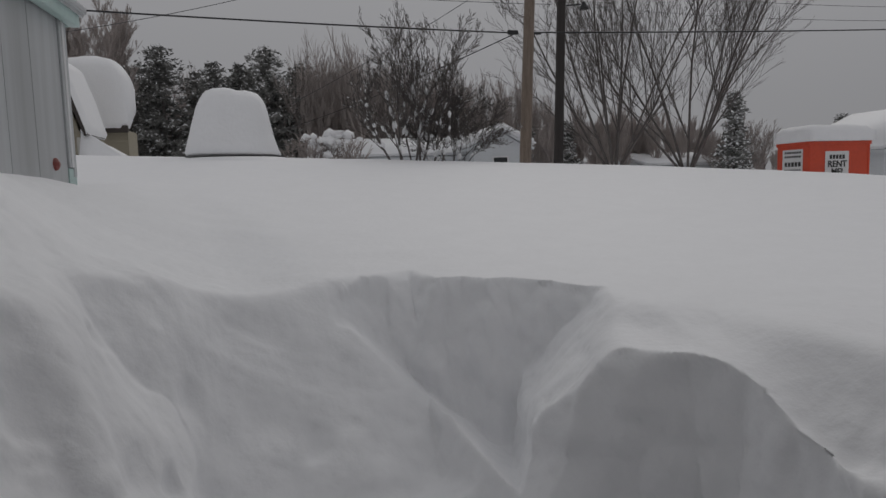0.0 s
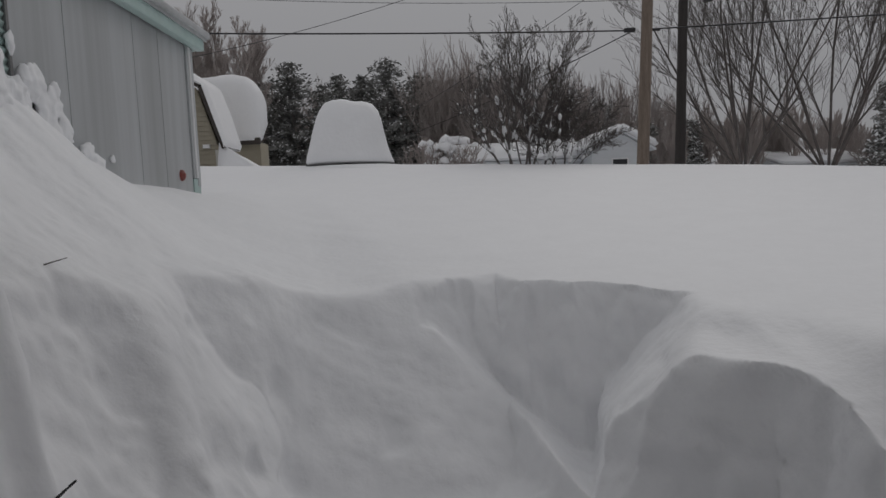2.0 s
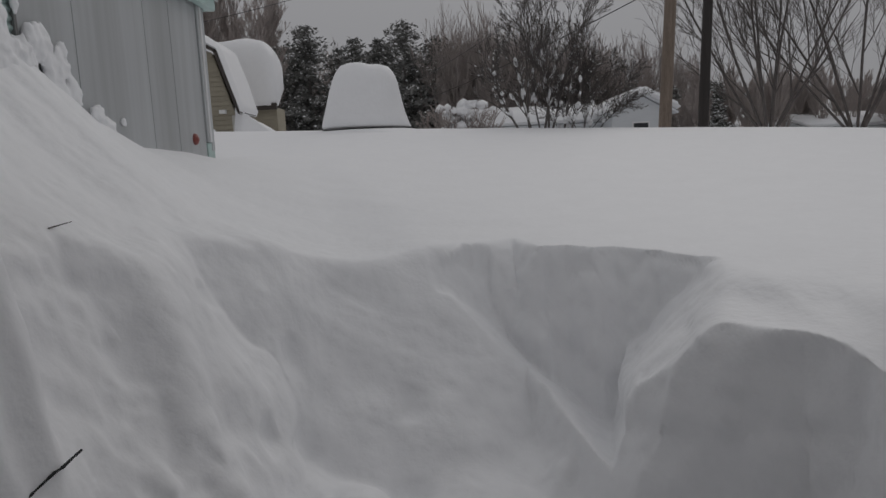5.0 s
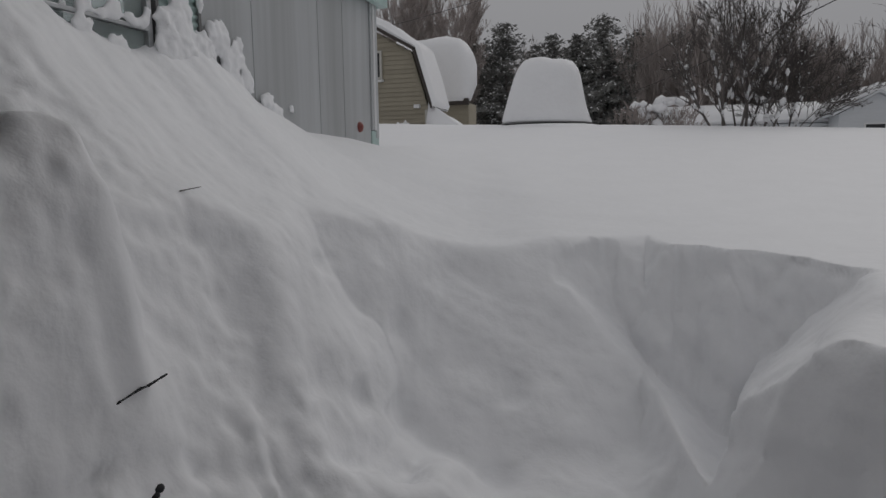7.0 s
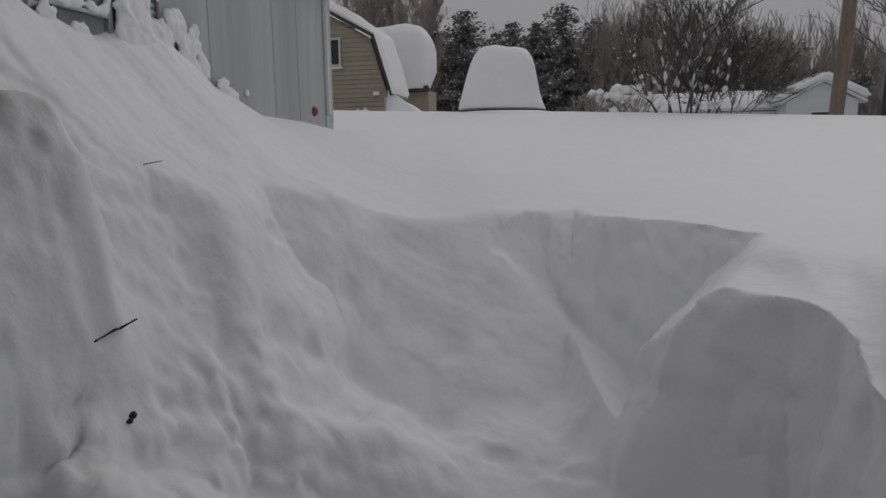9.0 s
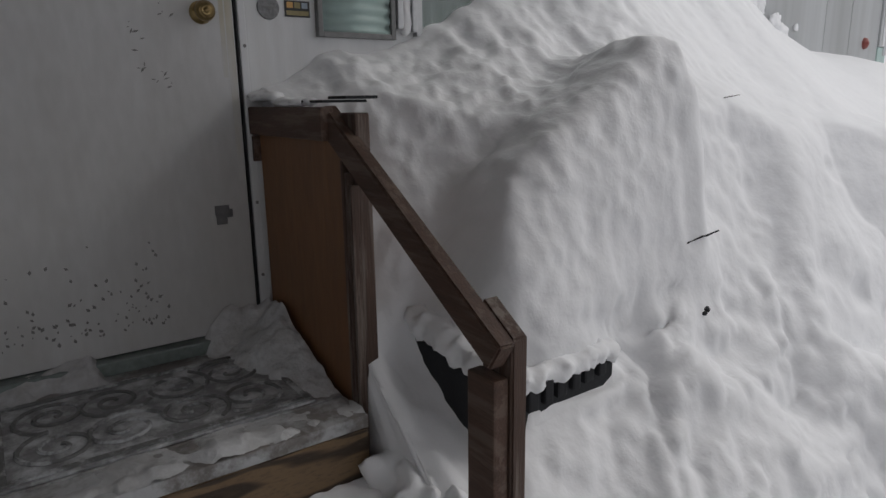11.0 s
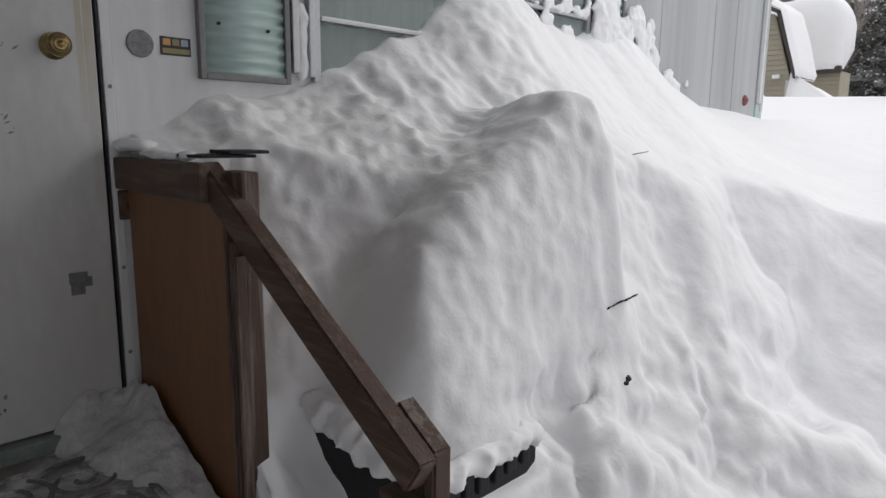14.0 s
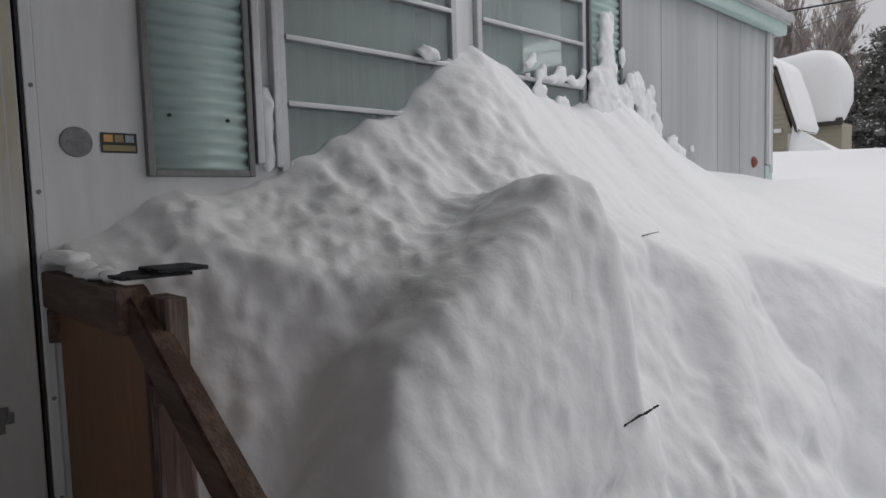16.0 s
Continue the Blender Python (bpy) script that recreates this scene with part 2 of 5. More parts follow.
def sstep(a, b, v):
    t = np.clip((v - a) / (b - a), 0, 1)
    return t * t * (3 - 2 * t)


LATTICE = np.random.RandomState(7).rand(256, 256)


def value_noise(x, y):
    xi, yi = np.floor(x).astype(int), np.floor(y).astype(int)
    u, v = x - xi, y - yi
    u, v = u * u * u * (u * (u * 6 - 15) + 10), v * v * v * (v * (v * 6 - 15) + 10)
    g = lambda i, j: LATTICE[i % 256, j % 256]
    return (g(xi, yi) * (1 - u) + g(xi + 1, yi) * u) * (1 - v) + (g(xi, yi + 1) * (1 - u) + g(xi + 1, yi + 1) * u) * v - 0.5


LATTICE_3 = np.random.RandomState(9).rand(64, 64, 64)


def noise_3(x, y, z):
    """Smooth noise in space, about -0.5 to 0.5."""
    parts = []
    for v in (x, y, z):
        i = np.floor(v).astype(int)
        t = v - i
        parts.append((i, t * t * t * (t * (t * 6 - 15) + 10)))
    (xi, u), (yi, v), (zi, w) = parts
    g = lambda a, b, c: LATTICE_3[(xi + a) % 64, (yi + b) % 64, (zi + c) % 64]
    low = (g(0, 0, 0) * (1 - u) + g(1, 0, 0) * u) * (1 - v) + (g(0, 1, 0) * (1 - u) + g(1, 1, 0) * u) * v
    high = (g(0, 0, 1) * (1 - u) + g(1, 0, 1) * u) * (1 - v) + (g(0, 1, 1) * (1 - u) + g(1, 1, 1) * u) * v
    return low * (1 - w) + high * w - 0.5


def fbm(x, y, octaves=4):
    """Octaves of noise, each turned against the last so that no grid shows."""
    total = 0
    for k in range(octaves):
        ca, sa, m = math.cos(0.6 + 0.93 * k), math.sin(0.6 + 0.93 * k), 2.03 ** k
        total = total + value_noise((x * ca - y * sa) * m + 17.3 * k, (x * sa + y * ca) * m + 5.1 * k) / 2 ** k
    return total


# ---- the snow ground: field, bank against the home, dug path and alcove ----
WALL_Y = [-2.0, 0.0, 0.55, 0.95, 1.37, 1.5, 1.66, 2.0, 2.25, 2.5, 2.77, 2.95, 3.14, 3.5, 4.08, 4.64, 6.5, 9.0]
WALL_Z = [1.0, 1.58, 1.70, 1.90, 2.17, 2.25, 2.22, 2.08, 2.10, 2.16, 2.08, 1.97, 1.92, 1.81, 1.79, 1.745, 1.80, 2.0]


def field(x, y):
    q = np.clip(x, -5, 25)
    rise = 1.10 - 0.03 * q - 0.0018 * q * np.abs(q)
    z = 1.19 + (rise + 0.05) * sstep(1.8, 13.5, y) - 0.012 * np.clip(y - 15, 0, 60)
    # a wind-cut lip runs from the path's corner towards the table, the snow beyond it a little higher
    lip = np.interp(y, [2.4, 2.9, 3.55, 5.84, 9.0], [1.62, 1.56, 1.42, 0.63, -0.3])
    z = z - 0.08 * sstep(-0.10, 0.42, lip - x) * sstep(3.0, 0.6, lip - x) * sstep(2.3, 2.9, y) * sstep(11, 5, y)
    return z + 0.05 * fbm(x * 0.25, y * 0.25, 3) * sstep(3, 8, y)


def soft_min(a, b_, k):
    h = np.clip(0.5 + 0.5 * (b_ - a) / k, 0, 1)
    return b_ * (1 - h) + a * h - k * h * (1 - h)


def soft_max(a, b_, k):
    return -soft_min(-a, -b_, k)


EDGE_Y = [-1.0, 0.05, 0.30, 0.55, 0.80, 1.10, 1.36, 1.54, 2.00, 2.87, 3.40]
EDGE_X = [0.10, 0.15, 0.36, 0.52, 0.62, 0.72, 0.75, 0.75, 0.95, 1.48, 1.90]
EDGE_Z = [1.40, 1.48, 1.50, 1.52, 1.55, 1.52, 1.48, 1.46, 1.35, 1.16, 1.25]
EDGE_S = [1.80, 1.80, 1.80, 1.90, 1.98, 1.95, 1.80, 1.42, 1.06, 1.25, 1.20]


def ground_height(x, y, full=False):
    f = field(x, y)
    p = np.interp(y, WALL_Y, WALL_Z) + 0.085 * fbm(y * 4.3, 0.3 + 0 * y, 3) * sstep(0.1, 0.3, y) * sstep(3.2, 2.6, y)
    reach = 0.80 - 0.18 * sstep(0.9, 1.5, y) + 0.5 * sstep(3.0, 4.6, y)
    bank = f + (p - f) * np.exp(-(np.clip(x, 0, 50) / reach) ** 1.25) * (1 - sstep(6, 10, y))
    # the bank's steep shoulder, and its gentler foot down into the path
    s = x - np.interp(y, EDGE_Y, EDGE_X) + 0.07 * fbm(x * 1.9, y * 1.9, 2)
    slope = np.interp(y, EDGE_Y, EDGE_S)
    upper = np.interp(y, EDGE_Y, EDGE_Z) - np.where(s > 0, slope * s, 3.0 * s)
    foot = np.interp(y, [-1, 0.0, 0.3, 0.75, 1.05, 1.5, 2.0], [0.40, 0.60, 0.72, 0.83, 0.88, 0.76, 0.55]) - 0.72 * (x - 0.95)
    foot = foot + 0.12 * fbm(x * 2.4 + 6, y * 2.0, 3)
    left = np.maximum(upper, foot)
    # a broken step across the slope: it drops towards the stairs
    drop = np.interp(x, [0.60, 0.73, 0.94, 1.19, 1.36, 1.60], [2.00, 1.90, 1.735, 1.56, 1.54, 1.50]) + 0.20 * fbm(x * 3.1, y * 2.4, 3) - y
    left = left - 0.12 * sstep(-0.04, 0.30, drop) * sstep(1.0, 0.45, drop) * sstep(0.62, 0.85, x) * sstep(1.7, 1.45, x)
    # the shovelled panel in the bank at the end of the path
    panel = 1.11 - 0.56 * (x - 1.56) + 1.05 * (y - 2.90) + 0.03 * fbm(x * 2.2, y * 2.2 + 4, 3)
    edge = 2.18 + 0.14 * fbm(x * 3.1, 0.7 + y * 1.5, 3) - 0.12 * np.clip(1.2 - x, 0, 1)
    left = soft_min(left, panel + 1.3 * np.clip(edge + 0.05 - y, 0, 5) + 1.5 * np.clip(1.16 - x, 0, 5), 0.10)
    # the notch beside it: loose snow sliding in from both sides below an upright back wall
    rim = np.interp(x, [1.50, 1.66, 1.76, 1.86, 2.17, 2.48, 2.72, 2.9, 3.3], [3.05, 3.10, 3.13, 3.14, 3.05, 2.93, 2.70, 2.58, 2.45])
    rim = rim + 0.12 * fbm(x * 3.5 + 2, 0.4 + 0 * y, 4) + 0.03 * fbm(x * 17, 0.4 + 0 * y, 2)
    wall = np.where(y < rim, f - 2.9 * (rim - y) + 0.07 * fbm(x * 8, y * 8 + 3, 3) * sstep(0.0, 0.08, rim - y), 9.0)
    talus = 1.11 - 0.85 * (x - 1.56) + 2.5 * np.clip(1.60 - x, 0, 5) + 0.05 * fbm(x * 3.3, y * 3.3 + 8, 3)
    across = x - 0.28 * (y - 2.05)
    heap_side = 0.78 + np.where(across > 2.25, 1.16, 5.0) * (across - 2.25) + 0.04 * fbm(x * 3.7 + 2, y * 3.7, 3)
    # the upright cut face of the undug block, turning along the path
    face = np.interp(x, [2.0, 2.25, 2.5, 2.72, 2.82], [2.14, 2.09, 2.00, 1.86, 1.62]) + 0.05 * fbm(x * 4.1, 0.9 + 0 * y, 3)
    behind = np.maximum(y - face, (x - 2.80) * 3.0) + 0.06 * fbm(x * 2.3 + 3, y * 2.3, 2)
    along = 0.657 * (x - 2.24) - 0.753 * (y - 2.05)
    crown = f + 0.06 - (0.145 + 0.17 * sstep(0.50, 1.0, along)) * sstep(1.2, 0.08, behind) * sstep(0.0, 0.55, rim - y)
    heap_side = soft_min(heap_side, crown, 0.07)
    floor_z = 0.12 + 0.06 * fbm(x * 3, y * 3, 3) + 0.34 * sstep(1.3, 2.4, y) + 0.10 * sstep(1.7, 2.2, y) * np.clip(fbm(x * 5, y * 5, 3), 0, 1)
    rear = np.maximum(np.maximum(talus, heap_side), wall)
    front = rear + 4.0 * np.minimum(behind, 0)
    end = np.minimum(rear, np.minimum(panel + 3.0 * np.clip(x - 2.0, 0, 5) + 2.0 * np.clip(2.0 - y, 0, 50) * sstep(2.4, 2.8, x), np.where(x > 2.05, front, 9.0)))
    path = soft_max(soft_max(left, end, 0.03), floor_z, 0.05)
    z = soft_min(path, bank, 0.05)
    dug = sstep(0.02, 0.3, bank - z)
    near = sstep(7, 2, np.hypot(x - 1, y - 1))
    # shovel marks and wind ripples
    rough_bank = sstep(2.0, 0.7, x) * sstep(4.8, 2.0, y)
    z = z + dug * near * 0.022 * fbm(x * 3.6, y * 3.6, 2)
    z = z + (1 - dug) * rough_bank * (0.3 + 0.7 * sstep(0.02, 0.4, x)) * 0.036 * fbm(x * 3.0 + 5, y * 3.0, 2)
    z = z + (1 - dug) * (0.006 * fbm(x * 1.3, y * 4.0, 3)) * near
    # the tall load on the buried bench: a steep front, a crest that climbs away from the stairs
    qx, qy = np.abs(x - 0.58) - 0.235, np.abs(y - 0.74) - 0.34
    sd = np.hypot(np.maximum(qx, 0), np.maximum(qy, 0)) + np.minimum(np.maximum(qx, qy), 0) - 0.15
    peak = np.interp(y, [0.28, 0.50, 0.68, 0.90, 1.08, 1.20, 1.30], [1.20, 1.39, 1.51, 1.64, 1.77, 1.79, 1.66])
    peak = peak - 0.30 * np.clip(0.64 - x, 0, 0.45)
    load = 0.76 + (peak - 0.76) * np.where(sd < 0.02, 1 - np.clip((sd + 0.24) / 0.26, 0, 1) ** 2.6, 0.0)
    z = np.where(sd < 0.02, soft_max(z, load, 0.09), z)
    loaded = sstep(0.04, -0.05, sd)
    gap = sstep(0.0, 0.012, x - 0.955) * sstep(0.0, 0.03, 1.035 - x) * sstep(0, 0.04, y - 0.28) * sstep(0, 0.06, 0.68 - y)
    z = np.where(gap > 0, np.minimum(z, z * (1 - gap) + 0.765 * gap), z)
    # the hollow below the armrest's edge
    xl, zl = 0.928 + 0.212 * (y - 1.035), 1.104 + 0.212 * (y - 1.035)
    lip = np.exp(-((y - 1.095) / 0.085) ** 4) * sstep(1.16, 1.06, x)
    cap = np.where(x > xl, zl - 0.012 - 1.5 * (x - xl), zl + 7.0 * (xl - x))
    z = z - lip * np.maximum(0, z - cap)
    # the hollow at the bench's near end
    pit = np.exp(-((y - 0.185) / 0.060) ** 4) * sstep(0.56, 0.66, x) * sstep(1.12, 0.98, x)
    z = z - pit * np.maximum(0, z - (0.84 - 0.55 * (x - 0.60)))
    # the hollow below the load's front, with clods heaped before it
    pit = np.exp(-((y - 0.84) / 0.13) ** 4) * sstep(0.915, 0.945, x) * sstep(1.09, 1.01, x)
    z = z - pit * np.maximum(0, z - 0.85)
    # foot of the snow at the stairs and under the home
    z = np.where((y < 0.058) & (x < 0.73), np.minimum(z, 0.30), z)
    z = np.where((y < 0.058) & (x >= 0.73) & (x < 1.30), np.minimum(z, 0.64 - 0.8 * (0.058 - y)), z)
    z = np.where((x < -0.03) & (x > -3.7) & (y < 4.60), 0.05, z)
    if full:
        calm = (1 - np.exp(-((x - 0.935) ** 2 + ((y - 1.09) * 0.7) ** 2) / 0.005)) * sstep(0.01, 0.10, x) * (1 - gap) * np.where((y < 0.13) & (x < 0.80), 0.0, 1.0)
        return z, (1 - 0.60 * sstep(1.3, 1.9, y)) * near * calm * np.clip(dug + (1 - dug) * rough_bank + loaded, 0, 1)
    return z


def spaced(dense_lo, dense_hi, step, lo, hi, grow=1.09):
    mid = list(np.arange(dense_lo, dense_hi + step / 2, step))
    up, s = [], step
    while not up or up[-1] < hi:
        s *= grow
        up.append((up[-1] if up else mid[-1]) + s)
    down, s = [], step
    while not down or down[-1] > lo:
        s *= grow
        down.append((down[-1] if down else mid[0]) - s)
    return np.array(down[::-1] + mid + up)


def build_ground():
    xs, ys = spaced(-0.06, 3.6, 0.013, -900, 900), spaced(-0.3, 4.0, 0.0115, -300, 1500)
    gx, gy = np.meshgrid(xs, ys)
    # within the near strip, space each row evenly along the surface so that steep faces get enough points
    inner = np.where((xs > -0.061) & (xs < 3.601))[0]
    probe = np.linspace(0.03, 3.59, 900)
    for j, y in enumerate(ys):
        if -0.3 <= y <= 4.0:
            pz = ground_height(probe, np.full_like(probe, y))
            run = np.concatenate([[0], np.cumsum(np.hypot(np.diff(probe), np.clip(np.diff(pz), -0.03, 0.03)))])
            keep = inner[(xs[inner] > 0.03) & (xs[inner] < 3.59)]
            gx[j, keep] = np.interp(np.linspace(0, run[-1], len(keep)), run, probe)
    gz, loose = ground_height(gx, gy, True)
    # clods and crust stand out along the surface's own normal
    e = 0.012
    dx = (ground_height(gx + e, gy) - ground_height(gx - e, gy)) / (2 * e)
    dy = (ground_height(gx, gy + e) - ground_height(gx, gy - e)) / (2 * e)
    size = np.sqrt(1 + dx * dx + dy * dy)
    clump = lambda m, a: np.abs(noise_3(gx * m + a, gy * m + 0.6 * gx * m, gz * m + 2 * a)) - 0.20
    d = 0.028 * noise_3(gx * 4.3, gy * 4.3, gz * 4.3) + 0.017 * noise_3(gx * 9.1 + 5, gy * 9.1, gz * 9.1) + 0.015 * noise_3(gx * 19 + 1, gy * 19, gz * 18)
    patchy = np.clip(0.65 + 1.5 * noise_3(gx * 2.6 + 2, gy * 2.6, gz * 2.6), 0, 1.2)
    # crumbly grain on the bank by the rail, and clods heaped at the foot of the bench
    crumbs = sstep(0.75, 0.45, gx) * sstep(1.5, 0.7, gy)
    heap = sstep(0.80, 1.0, gx) * sstep(1.75, 1.35, gx) * sstep(0.35, 0.6, gy) * sstep(1.9, 1.3, gy) * sstep(1.05, 0.9, gz)
    d = d * (1 - 0.45 * crumbs) + (0.25 + crumbs * patchy) * (0.009 * clump(14.0, 1) + 0.024 * clump(21.0, 4)) + heap * patchy * (0.20 * clump(4.6, 3) + 0.07 * clump(12.0, 7))
    d = (d + 0.011 * noise_3(gx * 31, gy * 31, gz * 31 + 3)) * loose
    # shovel-cut faces of the block and the alcove
    cut = 0.8 * sstep(0.45, 0.70, gz) * sstep(1.25, 1.9, size) * sstep(1.6, 1.85, gx) * sstep(3.5, 3.1, gx) * sstep(0.2, 0.5, gy) * sstep(3.9, 3.4, gy)
    d = d + cut * (0.050 * noise_3(gx * 5.5, gy * 5.5, gz * 7.0) + 0.034 * noise_3(gx * 13 + 3, gy * 13, gz * 15) + 0.016 * noise_3(gx * 23, gy * 23, gz * 23))
    # broad soft facets on the long slope beside the path
    slope = sstep(1.5, 1.8, gy) * sstep(2.9, 2.5, gy) * sstep(0.5, 0.9, gx) * sstep(2.0, 1.7, gx)
    d = d + slope * (0.05 * noise_3(gx * 2.3, gy * 2.3 + 0.4, gz * 2.3) + 0.035 * noise_3(gx * 6.1, gy * 6.1, gz * 6.1) + 0.10 * np.minimum(0, noise_3(gx * 7.3 + 4, gy * 7.3, gz * 7.3) + 0.16))
    verts = np.stack([gx - dx / size * d, gy - dy / size * d, gz + d / size], -1).reshape(-1, 3)
    nx, ny = len(xs), len(ys)
    i = np.arange(nx * ny).reshape(ny, nx)
    faces = np.stack([i[:-1, :-1], i[:-1, 1:], i[1:, 1:], i[1:, :-1]], -1).reshape(-1, 4)
    ob = mesh_of("ground", verts.tolist(), faces.tolist(), SNOW)
    return tagged(ob, "deep white snow with a dug path and drifted banks", "snow", kind="structure")


build_ground()


# ---- the snow-buried bench beside the stairs ----
def build_bench():
    bench = thing("garden_bench", "black plastic slatted bench buried under a tall snow load", "bench", at=(0.68, 0.68, 0.55))
    inv = Matrix.Translation((-0.68, -0.68, -0.55))

    def put(name, bm):
        bm.transform(inv)
        return part(name, bm, BLACK_PLASTIC, bench)

    put("side_panel", boxed((0.60, 0.232, 0.42), (0.955, 0.262, 0.93), 0.012))
    put("side_panel", boxed((0.50, 1.05, 0.50), (0.88, 1.09, 0.95), 0.012))
    put("seat", boxed((0.42, 0.33, 0.66), (0.90, 1.05, 0.70), 0.01))
    put("front_board", boxed((0.90, 0.28, 0.55), (0.974, 0.66, 0.832), 0.006))
    for k in range(6):
        y0 = 0.330 + k * 0.050 + 0.006 * (k % 2)
        put("slat", boxed((0.945, y0, 0.775 + 0.006 * k), (0.990, y0 + 0.036 - 0.006 * (k % 2), 0.846 + 0.004 * (k % 3)), 0.006))
    rnd = random.Random(3)
    line = bmesh.new()
    last = None
    for k in range(9):
        y = 1.025 + 0.0165 * k
        nxt = Vector((0.931 + 0.212 * (y - 1.035), y, 1.104 + 0.212 * (y - 1.035) + rnd.uniform(-0.003, 0.003)))
        if last:
            rod(line, last, nxt, rnd.uniform(0.0018, 0.0040), rnd.uniform(0.0018, 0.0040), 7)
        last = nxt
    put("armrest_edge", line)


build_bench()


# ---- the mobile home ----
def wall_piece(name, y0, y1, z0, z1, mat, parent, label="", x0=-0.03, x1=0.0, bevel=0.004):
    return part(name, boxed((x0, y0, z0), (x1, y1, z1), bevel), mat, parent, label)


def corrugated(y0, y1, z0, z1, x, pitch=0.036, depth=0.0045):
    """Horizontal corrugation: a sheet of rounded ribs with thickness."""
    bm = bmesh.new()
    n = int((z1 - z0) / pitch * 8)
    rows = []
    for k in range(n + 1):
        z = z0 + (z1 - z0) * k / n
        d = depth * math.sin(2 * math.pi * (z - z0) / pitch)
        rows.append([bm.verts.new((x + d, y0, z)), bm.verts.new((x + d, y1, z)), bm.verts.new((x + d - 0.006, y1, z)), bm.verts.new((x + d - 0.006, y0, z))])
    for a, b in zip(rows, rows[1:]):
        for i in range(4):
            j = (i + 1) % 4
            bm.faces.new((a[i], a[j], b[j], b[i]))
    bm.faces.new(rows[0][::-1])
    bm.faces.new(rows[-1])
    bmesh.ops.recalc_face_normals(bm, faces=bm.faces)
    return bm


def frame_of(y0, y1, z0, z1, x0, x1, w, bevel=0.003):
    bm = bmesh.new()
    box(bm, (x0, y0, z0), (x1, y0 + w, z1), bevel)
    box(bm, (x0, y1 - w, z0), (x1, y1, z1), bevel)
    box(bm, (x0, y0 + w, z0), (x1, y1 - w, z0 + w), bevel)
    box(bm, (x0, y0 + w, z1 - w), (x1, y1 - w, z1), bevel)
    return bm


def build_home():
    home = thing("mobile_home", "pale grey metal-sided mobile home drifted in with snow", "house", at=(-1.8, 0, 0.3))
    inv = Matrix.Translation((1.8, 0, -0.3))

    def put(name, bm, mat, parent=None, label="", smooth=False):
        if parent is None:
            bm.transform(inv)
        return part(name, bm, mat, parent or home, label, smooth)

    top = 2.86
    # structural wall behind the sheets, with openings for the door and both windows
    wall = bmesh.new()
    for y0, y1, z0, z1 in ((-9.0, -0.87, 0.3, top), (-0.87, 0.03, 0.3, 0.78), (-0.87, 0.03, 2.74, top), (0.03, 0.66, 0.3, top), (0.66, 1.41, 0.3, 1.77),
                           (0.66, 1.41, 2.68, top), (1.41, 1.53, 0.3, top), (1.53, 2.26, 0.3, 1.77), (1.53, 2.26, 2.68, top), (2.26, 4.60, 0.3, top)):
        box(wall, (-0.12, y0, z0), (-0.032, y1, z1))
    put("wall", wall, GREY_METAL)
    for y0, y1, z0, z1, mat in ((-9.0, -3.6, 0.3, 1.04, TEAL), (-3.58, -0.95, 0.3, 1.04, TEAL), (-9.0, -3.6, 1.045, top, WHITE_METAL), (-3.58, -0.95, 1.045, top, WHITE_METAL),
                                (0.035, 0.655, 0.3, top, WHITE_METAL), (0.655, 1.525, 0.3, 1.765, WHITE_METAL), (0.655, 1.525, 2.685, top, WHITE_METAL),
                                (1.415, 1.525, 1.77, 2.68, WHITE_METAL), (1.53, 2.265, 0.3, 1.765, WHITE_METAL), (1.53, 2.265, 2.685, top, WHITE_METAL), (2.268, 2.60, 0.3, top, GREY_METAL),
                                (2.606, 3.012, 0.3, top, GREY_METAL), (3.018, 3.727, 0.3, top, GREY_METAL),
                                (3.733, 4.072, 0.3, top, GREY_METAL), (4.078, 4.51, 0.3, top, GREY_METAL)):
        put("siding_panel", boxed((-0.03, y0, z0), (0.0, y1, z1), 0.003), mat)
    # corner trim with its flutes, and the teal foot of the corner
    put("corner_trim", boxed((-0.03, 4.515, 1.86), (0.012, 4.545, top), 0.004), GREY_METAL)
    put("corner_trim", boxed((-0.03, 4.55, 1.86), (0.018, 4.585, top), 0.008), WHITE_METAL)
    put("corner_trim", boxed((-0.05, 4.59, 1.80), (0.012, 4.64, top), 0.008), GREY_METAL)
    put("corner_foot", boxed((-0.03, 4.515, 0.3), (0.006, 4.642, 1.855), 0.003), TEAL, label="faded teal foot of the corner")
    # far end wall, roof, eave
    put("end_wall", boxed((-3.6, 4.50, 0.3), (-0.052, 4.63, top), 0.003), GREY_METAL)
    put("back_wall", boxed((-3.72, -9.0, 0.3), (-3.6, 4.63, top), 0.003), GREY_METAL)
    put("end_wall", boxed((-3.6, -9.0, 0.3), (-0.13, -8.9, top), 0.003), GREY_METAL)
    roof = bmesh.new()
    n, rows = 14, []
    for k in range(n + 1):
        x = -3.80 + 3.90 * k / n
        z = top + 0.02 + 0.32 * math.sin(math.pi * k / n)
        rows.append([roof.verts.new((x, -9.1, z)), roof.verts.new((x, 4.71, z)), roof.verts.new((x, 4.71, z - 0.04)), roof.verts.new((x, -9.1, z - 0.04))])
    for a, b in zip(rows, rows[1:]):
        for i in range(4):
            roof.faces.new((a[i], a[(i + 1) % 4], b[(i + 1) % 4], b[i]))
    roof.faces.new(rows[0][::-1])
    roof.faces.new(rows[-1])
    bmesh.ops.recalc_face_normals(roof, faces=roof.faces)
    put("roof", roof, GREY_METAL)
    put("eave_trim", boxed((0.022, -9.0, top - 0.09), (0.085, 4.69, top - 0.005), 0.012), TEAL, label="faded teal metal eave trim")
